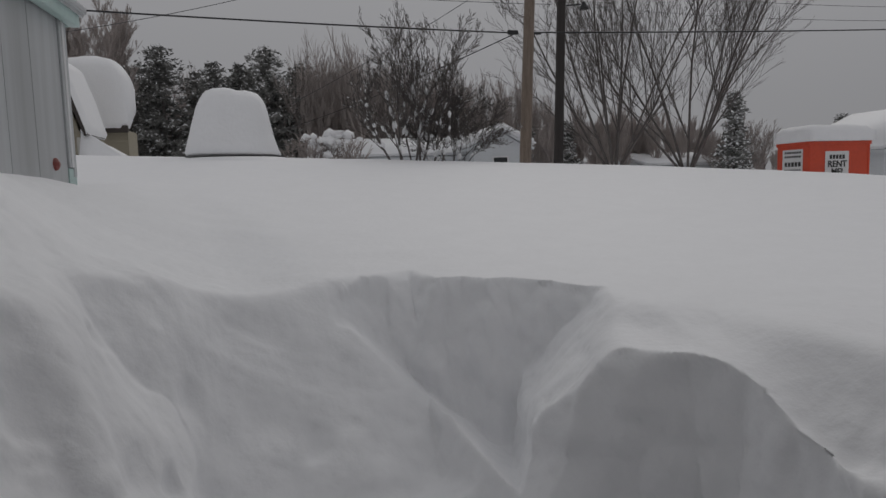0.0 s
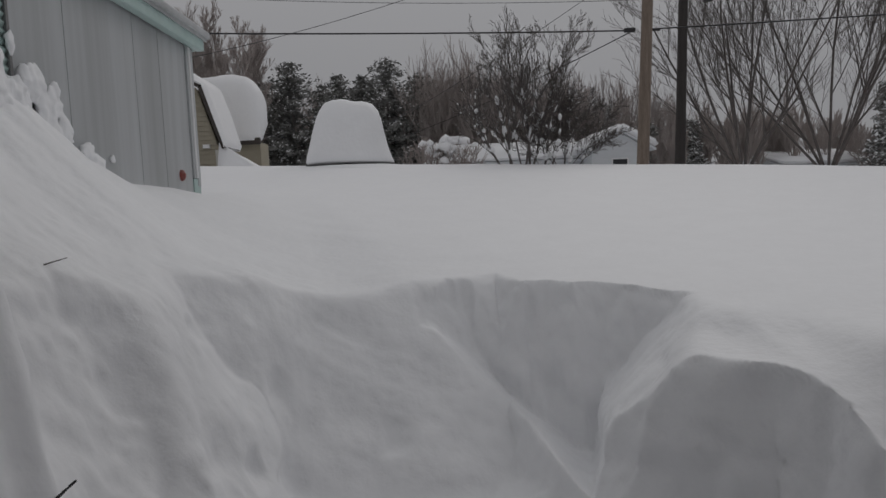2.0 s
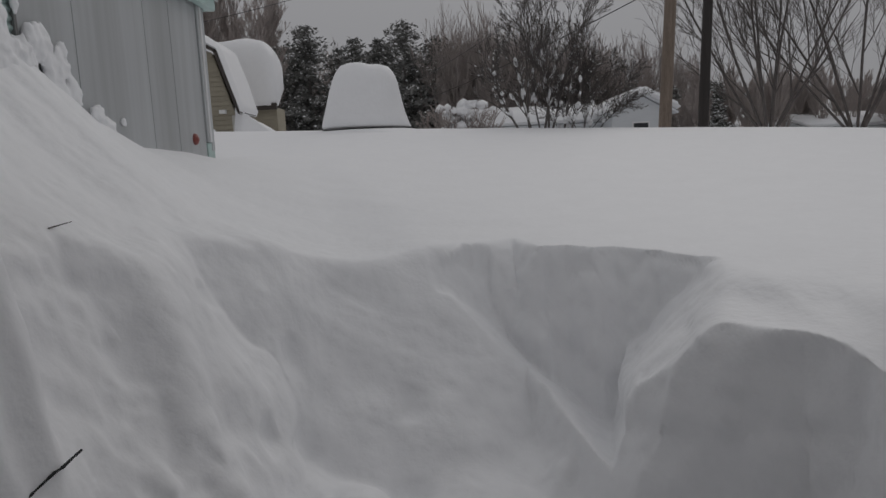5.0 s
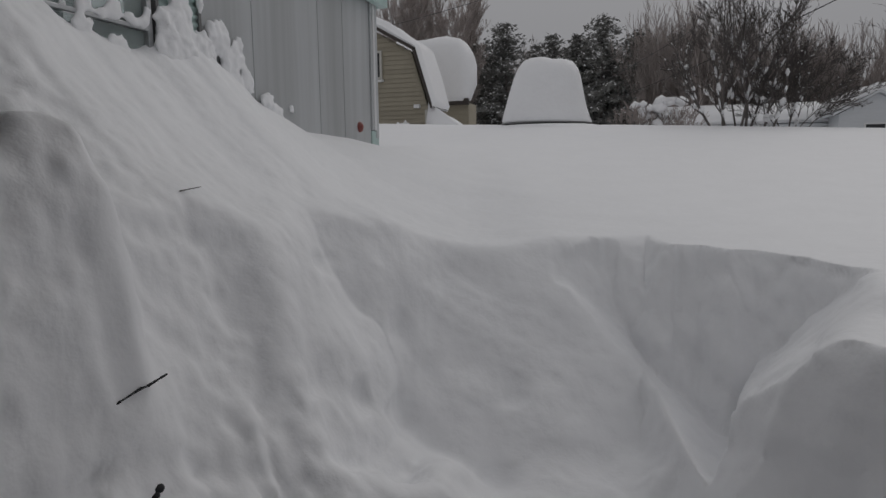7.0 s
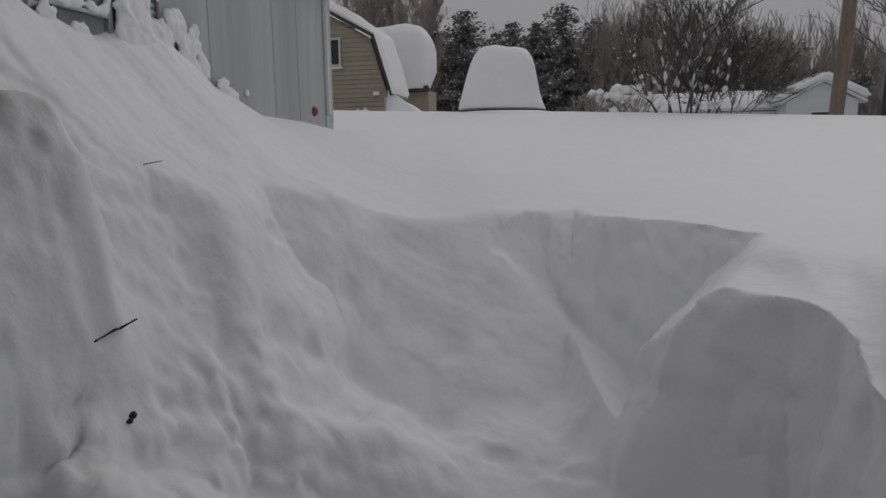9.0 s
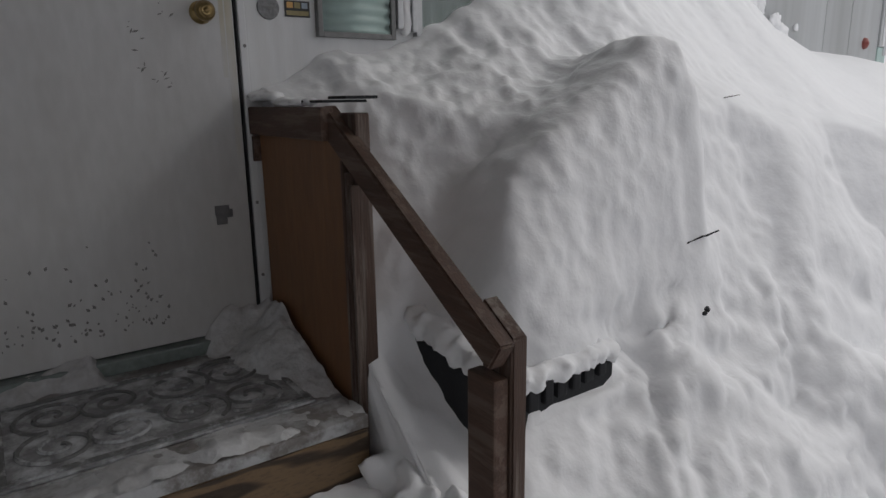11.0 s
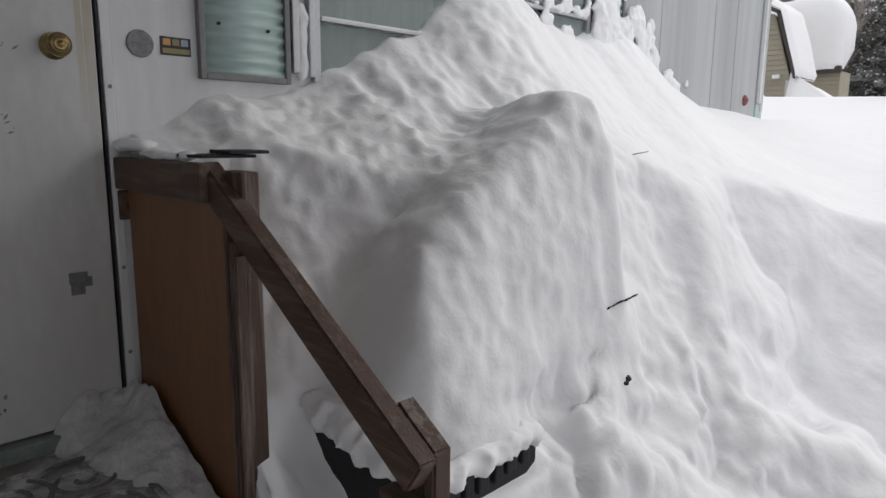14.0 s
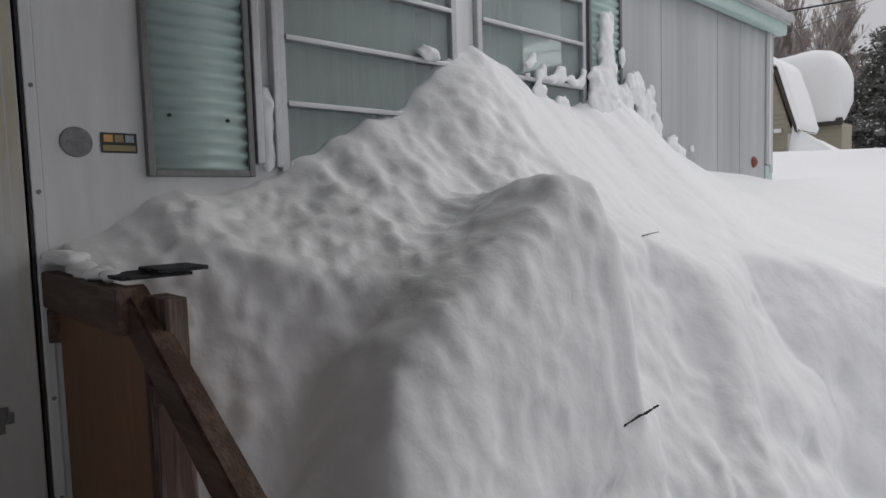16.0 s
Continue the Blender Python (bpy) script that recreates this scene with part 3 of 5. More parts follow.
    put("eave_trim", boxed((-3.6, 4.645, top - 0.09), (0.02, 4.69, top - 0.005), 0.012), TEAL)
    put("roof_edge", boxed((0.06, -9.0, top + 0.0), (0.12, 4.73, top + 0.05), 0.012), GREY_METAL)
    # windows with stacked awning panes
    for y0, y1, dark in ((0.657, 1.412, False), (1.527, 2.262, True)):
        win = put("window", frame_of(y0, y1, 1.768, 2.684, -0.035, 0.022, 0.026), ALUMINIUM)
        for k, z in enumerate((1.972, 2.168, 2.366, 2.56)):
            bar = boxed((0.002, y0 + 0.028, z - 0.008), (0.026, y1 - 0.028, z + 0.008), 0.003)
            bar.transform(inv)
            part("glazing_bar", bar, ALUMINIUM, win)
        for z0, z1 in ((1.796, 1.962), (1.982, 2.158), (2.178, 2.356), (2.376, 2.55), (2.57, 2.656)):
            pane = boxed((-0.004, y0 + 0.03, z0), (0.002, y1 - 0.03, z1))
            pane.transform(inv)
            p = part("pane", pane, GLASS, win)
            p.visible_shadow = False
        cur = bmesh.new()
        ya, yb = (y0 + 0.02, y1 - 0.10) if not dark else (y0 + 0.02, y0 + 0.38)
        cols = []
        for k in range(61):
            y = ya + (yb - ya) * k / 60
            d = -0.085 + 0.012 * math.sin(y * 90) + 0.006 * math.sin(y * 37)
            cols.append((cur.verts.new((d, y, 1.79)), cur.verts.new((d, y, 2.67))))
        for a, b in zip(cols, cols[1:]):
            cur.faces.new((a[0], b[0], b[1], a[1]))
        bmesh.ops.solidify(cur, geom=cur.faces[:], thickness=0.004)
        cur.transform(inv)
        part("curtain", cur, CURTAIN, win, "pale green curtain behind the panes", True)
        # added black sheet stands in for the unlit room's darkness
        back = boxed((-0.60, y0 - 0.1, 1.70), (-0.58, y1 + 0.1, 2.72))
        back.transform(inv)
        part("unlit_room_sheet", back, DARK_ROOM, win)
    # shutters: corrugated teal sheets in grey frames
    for y0, y1 in ((0.269, 0.567), (2.285, 2.575)):
        sh = put("shutter", corrugated(y0 + 0.018, y1 - 0.012, 1.768, 2.69, 0.014), TEAL, label="teal corrugated metal shutter", smooth=True)
        fr = frame_of(y0, y1, 1.752, 2.71, 0.001, 0.026, 0.018)
        fr.transform(inv)
        part("frame", fr, DARK_FRAME, sh)
        for y, z in ((0.06, 0.16), (0.22, 0.155)):
            sc = bmesh.new()
            rod(sc, (0.02, y0 + y, 1.752 + z), (0.028, y0 + y, 1.752 + z), 0.005, sides=8)
            sc.transform(inv)
            part("screw", sc, RUBBER, sh)
    # strip of snow-packed channel between shutter and window
    put("window_channel", boxed((0.001, 0.574, 1.79), (0.030, 0.598, 2.70), 0.004), ALUMINIUM)
    put("window_channel", boxed((0.001, 0.634, 1.78), (0.034, 0.654, 2.70), 0.004), ALUMINIUM)
    # marker lamp
    lamp = bmesh.new()
    rod(lamp, (0.0, 4.31, 1.873), (0.014, 4.31, 1.873), 0.040, 0.034, 16)
    rod(lamp, (0.014, 4.31, 1.873), (0.026, 4.31, 1.873), 0.034, 0.012, 16)
    put("marker_lamp", lamp, RED_LENS, label="dirty red round marker lamp")
    # door
    door = put("door", boxed((-0.028, -0.838, 0.805), (0.008, -0.004, 2.72), 0.006), DOOR_PAINT, label="soiled white metal entrance door, closed")

    def on_door(name, bm, mat, label="", smooth=False):
        bm.transform(inv)
        return part(name, bm, mat, door, label, smooth)

    knob = bmesh.new()
    rod(knob, (0.008, -0.102, 1.806), (0.014, -0.102, 1.806), 0.033, sides=24)
    rod(knob, (0.014, -0.102, 1.806), (0.040, -0.102, 1.806), 0.014, 0.013, 20)
    prof = ((0.036, 0.014), (0.044, 0.026), (0.056, 0.030), (0.068, 0.027), (0.074, 0.018), (0.0745, 0.012))
    for (xa, ra), (xb, rb) in zip(prof, prof[1:]):
        rod(knob, (xa, -0.102, 1.806), (xb, -0.102, 1.806), ra, rb, 24)
    rod(knob, (0.0745, -0.102, 1.806), (0.077, -0.102, 1.806), 0.009, 0.009, 16)
    on_door("door_knob", knob, BRASS, "worn brass door knob", True)
    tape = bmesh.new()
    box(tape, (0.0085, -0.112, 1.165), (0.0105, -0.078, 1.222))
    box(tape, (0.0086, -0.115, 1.195), (0.0120, -0.070, 1.226))
    box(tape, (0.0087, -0.088, 1.186), (0.0115, -0.060, 1.212))
    on_door("tape_patch", tape, TAPE, "scrap of silver tape")
    rnd = random.Random(4)
    flecks = bmesh.new()
    for k in range(120):
        y = -0.80 + 0.52 * rnd.random()
        z = 0.87 + abs(rnd.gauss(0, 0.095))
        if y > -0.06:
            continue
        s = rnd.uniform(0.003, 0.0085)
        ang = rnd.uniform(0.6, 2.6)
        c = Vector((0.0088, y, z))
        u, v = Vector((0, math.cos(ang), math.sin(ang))) * s * 1.1, Vector((0, -math.sin(ang), math.cos(ang))) * s * 0.55
        flecks.faces.new([flecks.verts.new(c + d) for d in (u, v * 1.3, -u * 0.8, -v)])
    for y, z, n, sp in ((-0.78, 1.36, 6, 0.018), (-0.79, 1.23, 8, 0.018), (-0.23, 1.62, 7, 0.02), (-0.29, 1.74, 7, 0.02), (-0.28, 1.64, 4, 0.012), (-0.2, 1.80, 4, 0.02)):
        for k in range(n):
            ang, s = rnd.uniform(-0.4, 1.6), rnd.uniform(0.003, 0.009)
            c = Vector((0.0088, y + rnd.gauss(0, sp), z + rnd.gauss(0, sp)))
            u, v = Vector((0, math.cos(ang), math.sin(ang))) * s * 1.4, Vector((0, -math.sin(ang), math.cos(ang))) * s * 0.3
            flecks.faces.new([flecks.verts.new(c + d) for d in (u, v * 1.3, -u * 0.8, -v)])
    on_door("flaked_paint", flecks, GRIME, "scattered dark scuffs and flaked paint")["kind"] = "stuff"
    for y0, y1, z0, z1 in ((-0.030, -0.008, 1.30, 2.30), (-0.048, -0.034, 1.62, 2.10)):
        on_door("stain", boxed((0.0082, y0, z0), (0.0086, y1, z1)), RUST_STAIN, "yellowish run-down stain")
    # door frame, weatherstrip, trim with screws
    put("weatherstrip", boxed((-0.02, -0.852, 0.79), (0.014, -0.842, 2.73), 0.003), RUBBER)
    put("weatherstrip", boxed((-0.02, 0.000, 0.79), (0.010, 0.006, 2.73), 0.002), RUBBER)
    put("door_trim", boxed((-0.03, -0.905, 0.72), (0.010, -0.855, 2.76), 0.004), WHITE_METAL)
    put("door_trim", boxed((-0.03, 0.008, 0.72), (0.012, 0.033, 2.76), 0.004), WHITE_METAL)
    put("door_trim", boxed((-0.03, -0.852, 2.73), (0.012, 0.006, 2.76), 0.004), WHITE_METAL)
    put("weatherstrip", boxed((-0.03, -0.945, 0.3), (0.006, -0.934, 2.8), 0.002), RUBBER)
    put("door_trim", boxed((-0.03, -0.932, 0.72), (0.004, -0.908, 2.76), 0.003), WHITE_METAL)
    put("threshold", boxed((-0.03, -0.85, 0.758), (0.045, 0.005, 0.80), 0.004), THRESHOLD, label="grey-green metal threshold")
    for k in range(7):
        for y in (-0.895, 0.022):
            sc = bmesh.new()
            rod(sc, (0.010, y, 0.98 + k * 0.245), (0.0145, y, 0.98 + k * 0.245), 0.0055, sides=8)
            put("screw", sc, GRIME)
    # badge and plate on the wall
    badge = bmesh.new()
    rod(badge, (0.0, 0.111, 1.835), (0.006, 0.111, 1.835), 0.037, 0.035, 32)
    badge = put("badge", badge, BADGE_GREY, label="round stamped steel utility badge")
    bar = boxed((0.0062, 0.088, 1.832), (0.0075, 0.134, 1.838))
    bar.transform(inv)
    part("lettering", bar, DARK_FRAME, badge)
    sticker = put("sticker", boxed((0.0, 0.165, 1.811), (0.004, 0.251, 1.861), 0.001), STICKER_BLACK, label="small dark sticker with coloured letter shapes")
    for y0, y1, z0, z1, mat in ((0.170, 0.246, 1.816, 1.830, STICKER_GOLD), (0.172, 0.193, 1.838, 1.856, STICKER_ORANGE), (0.198, 0.218, 1.838, 1.856, STICKER_GOLD), (0.223, 0.243, 1.838, 1.856, STICKER_BLUE)):
        b = boxed((0.0042, y0, z0), (0.0052, y1, z1))
        b.transform(inv)
        part("mark", b, mat, sticker)


build_home()


def blob(bm, c, r, seed, squash=(1, 1, 1), rough=0.35, level=2):
    made = bmesh.ops.create_icosphere(bm, subdivisions=level, radius=1.0)
    for v in made["verts"]:
        d = v.co.normalized()
        k = 1 + rough * noise.noise(d * 1.6 + Vector((seed * 3.1, seed, 0)))
        v.co = Vector(c) + Vector((d.x * squash[0], d.y * squash[1], d.z * squash[2])) * r * k
    return bm


def stuck_snow(name, spots, label):
    bm = bmesh.new()
    for k, (x, y, z, r, sq) in enumerate(spots):
        blob(bm, (x, y, z), r, k + len(spots), sq, 0.9, 3)
    ob = tagged(part(name, bm, SNOW_CRUST, smooth=True), label, "snow")
    mod = ob.modifiers.new("merge", "REMESH")
    mod.mode, mod.voxel_size, mod.use_smooth_shade = "VOXEL", 0.011, True


rs = random.Random(11)
tongue = []
for k in range(60):
    q = rs.random() ** 1.3
    tongue.append((0.035, 2.41 + rs.gauss(0, 0.055 * (1 - q) + 0.012), 2.06 + 0.45 * q, rs.uniform(0.03, 0.05) * (1.25 - 0.6 * q), (0.7, 1, 1.2)))
stuck_snow("stuck_snow", tongue, "tall tongue of snow stuck to the siding")
jag = []
for k in range(46):
    y = rs.uniform(2.55, 2.92)
    top = 2.33 - 0.75 * (y - 2.60) + 0.07 * math.sin(y * 47)
    jag.append((0.03, y, rs.uniform(2.0, max(2.02, top)), rs.uniform(0.022, 0.04), (0.6, 0.8, 1.4)))
stuck_snow("stuck_snow", jag, "jagged lumps of snow stuck to the siding")
stuck_snow("stuck_snow", [(0.03, 3.06 + 0.025 * k, 1.95 + 0.03 * math.sin(k * 1.7) - 0.015 * k, 0.035, (0.6, 1, 1)) for k in range(8)] + [(0.01, 3.36, 1.93, 0.022, (0.5, 1, 1.2))],
           "small lumps of snow stuck to the siding")
stuck_snow("stuck_snow", [(0.012, 0.616, 1.80 + 0.015 * k, 0.024 + rs.uniform(-0.005, 0.004), (0.7, 0.8, 1.2)) for k in range(14)],
           "snow packed in the channel beside the window")
clumps = []
for k in range(60):
    y = rs.uniform(1.82, 2.24)
    z = rs.choice((1.975, 2.17))
    clumps.append((0.026, y, z + 0.01 + abs(rs.gauss(0, 0.028)) * (1 + math.sin(y * 31)), rs.uniform(0.010, 0.022), (0.7, 1.2, 1.1)))
for k in range(26):
    clumps.append((0.026, 1.90 + rs.gauss(0, 0.028), rs.uniform(1.96, 2.16), rs.uniform(0.015, 0.026), (0.6, 1, 1.2)))
    clumps.append((0.026, 2.06 + rs.gauss(0, 0.025), rs.uniform(1.96, 2.10), rs.uniform(0.015, 0.026), (0.6, 1, 1.2)))
stuck_snow("stuck_snow", clumps, "snow clinging to the window bars")
stuck_snow("stuck_snow", [(0.03, 1.25, 2.195, 0.028, (0.8, 1.2, 1)), (0.03, 1.29, 2.19, 0.022, (0.8, 1, 1))], "small snow lump on the window bar")


hem = []
for k in range(34):
    y = 0.24 + 0.013 * k
    hem.append((0.955 + rs.uniform(-0.01, 0.022), y, 0.858 + 0.012 * math.sin(k * 1.9) + rs.uniform(-0.012, 0.008), rs.uniform(0.022, 0.036), (1, 0.8, 0.8)))
for k in range(30):
    hem.append((0.60 + 0.0125 * k, 0.238 + rs.uniform(-0.012, 0.012), 0.945 - 0.0016 * k + 0.012 * math.sin(k * 1.3), rs.uniform(0.020, 0.036), (0.8, 1, 1.1)))
stuck_snow("overhanging_snow", hem, "ragged hem of snow hanging over the bench edge")


puff = []
for k in range(50):
    x = rs.uniform(0.74, 1.24)
    top = 0.70 - 0.55 * (x - 0.74) + 0.03 * math.sin(x * 23)
    puff.append((x, 0.072 + rs.uniform(-0.03, 0.04), rs.uniform(0.28, max(0.30, top - 0.05)), rs.uniform(0.085, 0.12), (1, 0.7, 0.9)))
stuck_snow("banked_snow", puff, "puffed snow heaped against the end of the stairs")


# ---- the porch: deck, steps, rail ----
def build_porch():
    porch = thing("porch_steps", "small treated-wood porch with trodden icy planks", "steps", at=(0.4, -1.0, 0.2))
    inv = Matrix.Translation((-0.4, 1.0, -0.2))

    def put(name, bm, mat, label=""):
        bm.transform(inv)
        return part(name, bm, mat, porch, label)

    for k in range(5):
        put("plank", boxed((0.015 + k * 0.142, -2.4, 0.722), (0.150 + k * 0.142, 0.024, 0.758), 0.005), DECK_ICY)
    put("riser", boxed((0.695, -2.4, 0.575), (0.722, 0.02, 0.722), 0.004), WOOD_DECK)
    for k in range(2):
        put("tread", boxed((0.724 + k * 0.142, -2.4, 0.528), (0.860 + k * 0.142, 0.02, 0.566), 0.005), DECK_ICY)
    put("riser", boxed((0.96, -2.4, 0.36), (0.985, 0.02, 0.527), 0.004), WOOD_DECK)
    put("tread", boxed((0.99, -2.4, 0.31), (1.27, 0.02, 0.35), 0.005), DECK_ICY)
    put("stringer", boxed((0.02, -0.02, 0.1), (0.69, 0.02, 0.72), 0.004), WOOD_DECK)


build_porch()


def build_unseen_roof():
    """An unseen porch roof over the door, added to keep the sky off the deck."""
    aw = thing("porch_roof", "unseen porch roof added to shade the door and deck", "roof", at=(1.2, -1.9, 2.75))
    bm = bmesh.new()
    box(bm, (-1.02, -0.80, -0.06), (1.75, 3.00, 0.0), 0.01)
    for v in bm.verts:
        v.co.z -= 0.06 * (v.co.x + 1.0)
    # dark brown underside, so that little light bounces back under it
    part("sheet", bm, WOOD_POST, aw)
    for y in (-0.76, 1.1, 2.95):
        bm = boxed((-1.0, y - 0.02, -0.20), (1.72, y + 0.02, -0.13), 0.004)
        for v in bm.verts:
            v.co.z -= 0.06 * (v.co.x + 1.0)
        part("rafter", bm, GREY_METAL, aw)
    part("post", boxed((1.63, -0.75, -2.6), (1.71, -0.67, -0.30), 0.006), WOOD_POST, aw)
    # unseen screen across the porch's end, added to dim the door and deck
    wall = bmesh.new()
    box(wall, (-1.03, -0.80, -2.5), (1.62, -0.76, -0.24))
    part("side_screen", wall, GREY_METAL, aw)


build_unseen_roof()


def build_rail():
    rail = thing("porch_railing", "brown stained wooden porch railing with a plywood side panel", "railing", at=(0.6, 0.08, 0.2))
    inv = Matrix.Translation((-0.6, -0.08, -0.2))

    def put(name, bm, mat, label=""):
        bm.transform(inv)
        return part(name, bm, mat, rail, label)

    put("panel", boxed((0.035, 0.040, 0.62), (0.60, 0.055, 1.47), 0.002), PLYWOOD, "orange-brown plywood panel")
    put("top_rail", boxed((0.02, 0.012, 1.445), (0.555, 0.050, 1.530), 0.006), WOOD_DARK)
    put("post", boxed((0.560, 0.060, 0.2), (0.648, 0.100, 1.515), 0.005), WOOD_POST)
    for k, x in enumerate((0.602, 0.622, 0.642)):
        put("batten", boxed((x, 0.036, 0.62), (x + 0.014, 0.058, 1.40 - 0.03 * k), 0.003), WOOD_POST)
    lower = boxed((1.118, 0.075, 0.1), (1.212, 0.116, 1.098))
    for v in lower.verts:
        if v.co.z > 1.0 and v.co.x < 1.15:
            v.co.z = 1.160
    bmesh.ops.bevel(lower, geom=lower.edges[:], offset=0.005, segments=2, affect="EDGES")
    put("post", lower, WOOD_POST)
    hand = bmesh.new()
    a, b = Vector((0.508, 0.052, 1.506)), Vector((1.209, 0.052, 1.068))
    d = (b - a).normalized()
    up = Vector((-d.z, 0, d.x))
    mid, length = (a + b) / 2, (b - a).length
    turn = Matrix((d, (0, 1, 0), up)).transposed().to_4x4()
    made = bmesh.ops.create_cube(hand, size=1.0, matrix=Matrix.Translation(mid) @ turn @ Matrix.Diagonal((length, 0.042, 0.068, 1)))
    bmesh.ops.bevel(hand, geom=hand.edges[:], offset=0.005, segments=2, affect="EDGES")
    put("handrail", hand, WOOD_DARK)
    put("post_face", boxed((1.120, 0.036, 0.1), (1.204, 0.0735, 1.02), 0.005), WOOD_DARK)
    put("trim", boxed((0.018, 0.018, 1.36), (0.034, 0.05, 1.44), 0.003), WOOD_DARK)


build_rail()
scrap = bmesh.new()
box(scrap, (0.40, 0.03, 1.540), (0.53, 0.16, 1.547), 0.002)
box(scrap, (0.44, 0.09, 1.549), (0.545, 0.185, 1.557), 0.002)
tagged(part("shingle_scrap", scrap, SHINGLE), "black scrap of roof shingle lying on the rail", "shingle")
cap = bmesh.new()
for k in range(12):
    blob(cap, (0.05 + 0.035 * k, 0.045 + rs.uniform(-0.01, 0.015), 1.542 + 0.02 * (k < 4)), 0.036 - 0.0012 * k, k, (1.1, 1, 0.5))
tagged(part("rail_snow", cap, SNOW_CRUST, smooth=True), "strip of snow lying on the top rail", "snow")


def relief(name, x0, x1, y0, y1, base, height, label, mat=SNOW_CRUST, step=0.009, keep=None):
    """A low lumpy layer of snow over a rectangle, thinning to nothing at its ragged border."""
    xs, ys = np.arange(x0, x1, step), np.arange(y0, y1, step)
    gx, gy = np.meshgrid(xs, ys)
    h = height(gx, gy)
    verts = np.stack([gx, gy, base + h], -1).reshape(-1, 3)
    i = np.arange(gx.size).reshape(gx.shape)
    quads = np.stack([i[:-1, :-1], i[:-1, 1:], i[1:, 1:], i[1:, :-1]], -1).reshape(-1, 4)
    hq = h.reshape(-1)[quads].max(1)
    quads = quads[hq > -0.004]
    used, flat = np.unique(quads, return_inverse=True)
    ob = mesh_of(name, verts[used].tolist(), flat.reshape(-1, 4).tolist(), mat)
    return tagged(ob, label, "snow")


def deck_snow(x, y):
    h = 0.030 * fbm(x * 9, y * 9, 4) + 0.010 * fbm(x * 34, y * 34, 2) - 0.006
    bare = sstep(-0.52, -0.46, y) * sstep(-0.16, -0.24, y) * sstep(0.12, 0.05, x)
    h = h - 0.05 * bare + 0.075 * sstep(0.12, 0.0, x) * sstep(-0.95, -0.5, y) * (1 - bare) + (0.12 + 0.10 * fbm(x * 7, y * 7, 3)) * sstep(-0.24, 0.03, y) * sstep(0.68, 0.02, x)
    h = h + 0.10 * sstep(-0.80, -1.0, y) * sstep(0.25, 0.0, x)
    mat_zone = sstep(0.10, 0.16, x) * sstep(0.60, 0.54, x) * sstep(-0.80, -0.74, y) * sstep(0.0, -0.08, y)
    h = h - 0.006 * mat_zone + 0.016 * sstep(0.58, 0.66, x) * sstep(0.72, 0.68, x)
    return h


relief("deck_snow", 0.012, 0.716, -2.3, 0.03, 0.759, deck_snow, "trodden patches of snow on the porch planks", SNOW_TRODDEN)


def step_snow(x, y):
    return 0.05 * fbm(x * 6 + 3, y * 6, 3) + 0.020 + 0.010 * fbm(x * 30, y * 30, 2)


relief("step_snow", 0.728, 0.985, -2.3, 0.04, 0.567, step_snow, "lumpy snow on the lower step")
relief("step_snow", 0.995, 1.28, -2.3, 0.06, 0.352, lambda x, y: step_snow(x + 2, y) + 0.03, "lumpy snow on the lowest step")


def build_mat():
    mat = thing("doormat", "dark rubber doormat with a scroll pattern, frosted over", "doormat", at=(0.35, -0.42, 0.759))
    inv = Matrix.Translation((-0.35, 0.42, -0.759))
    bm = boxed((0.13, -0.775, 0.760), (0.575, -0.055, 0.768), 0.003)
    bm.transform(inv)
    part("base", bm, MAT_LIGHT, mat, "packed frost between the ridges")
    bm = frame_of(-0.765, -0.065, 0, 0.425, 0, 0.006, 0.018)
    bm.transform(Matrix(((0, 0, 1, 0.14), (0, 1, 0, 0), (1, 0, 0, 0.768), (0, 0, 0, 1))))
    bm.transform(inv)
    part("border", bm, MAT_DARK, mat)
    for cy in (-0.64, -0.50, -0.34, -0.19):
        for cx, sgn in ((0.26, 1), (0.44, -1)):
            bm = bmesh.new()
            rings = []
            for k in range(34):
                a = k * 0.36 + cy * 9
                r = 0.010 + 0.0026 * k
                u = Vector((math.cos(a) * sgn, math.sin(a), 0))
                p = Vector((cx, cy, 0.770)) + u * r
                rings.append([bm.verts.new(p + u * (0.0065 * math.cos(t)) + Vector((0, 0, 0.005 * math.sin(t)))) for t in (0, 1.257, 2.513, 3.77, 5.027)])
            for ra, rb in zip(rings, rings[1:]):
                for k in range(5):
                    bm.faces.new((ra[k], ra[(k + 1) % 5], rb[(k + 1) % 5], rb[k]))
            bm.faces.new(rings[0][::-1])
            bm.faces.new(rings[-1])
            bmesh.ops.recalc_face_normals(bm, faces=bm.faces)
            bm.transform(inv)
            part("scroll", bm, MAT_DARK, mat)


build_mat()
shovel = bmesh.new()
rod(shovel, (0.10, -1.16, 0.80), (0.16, -1.02, 0.84), 0.020, 0.017, 12)
rod(shovel, (0.16, -1.02, 0.84), (0.17, -0.99, 0.845), 0.017, 0.008, 12)
tagged(part("shovel_grip", shovel, YELLOW, smooth=True), "yellow plastic shovel grip lying in the snow", "shovel")

# grass stalks and twigs poking out of the snow
for a, b in (((0.69, 1.56, 1.535), (0.71, 1.63, 1.545)), ((0.775, 1.02, 1.60), (0.80, 1.06, 1.70))):
    st = bmesh.new()
    rod(st, a, b, 0.0022, 0.001, 5)
    tagged(part("stalk", st, BARK), "thin dry stalk poking out of the snow", "twig")
for x, y, z, r in ((0.985, 1.076, 0.896, 0.012), (0.990, 1.060, 0.888, 0.009)):
    st = blob(bmesh.new(), (x, y, z), r, 5, (1, 1.2, 0.8))
    tagged(part("dark_knob", st, BLACK_PLASTIC, smooth=True), "black plastic end showing through the snow", "plastic")


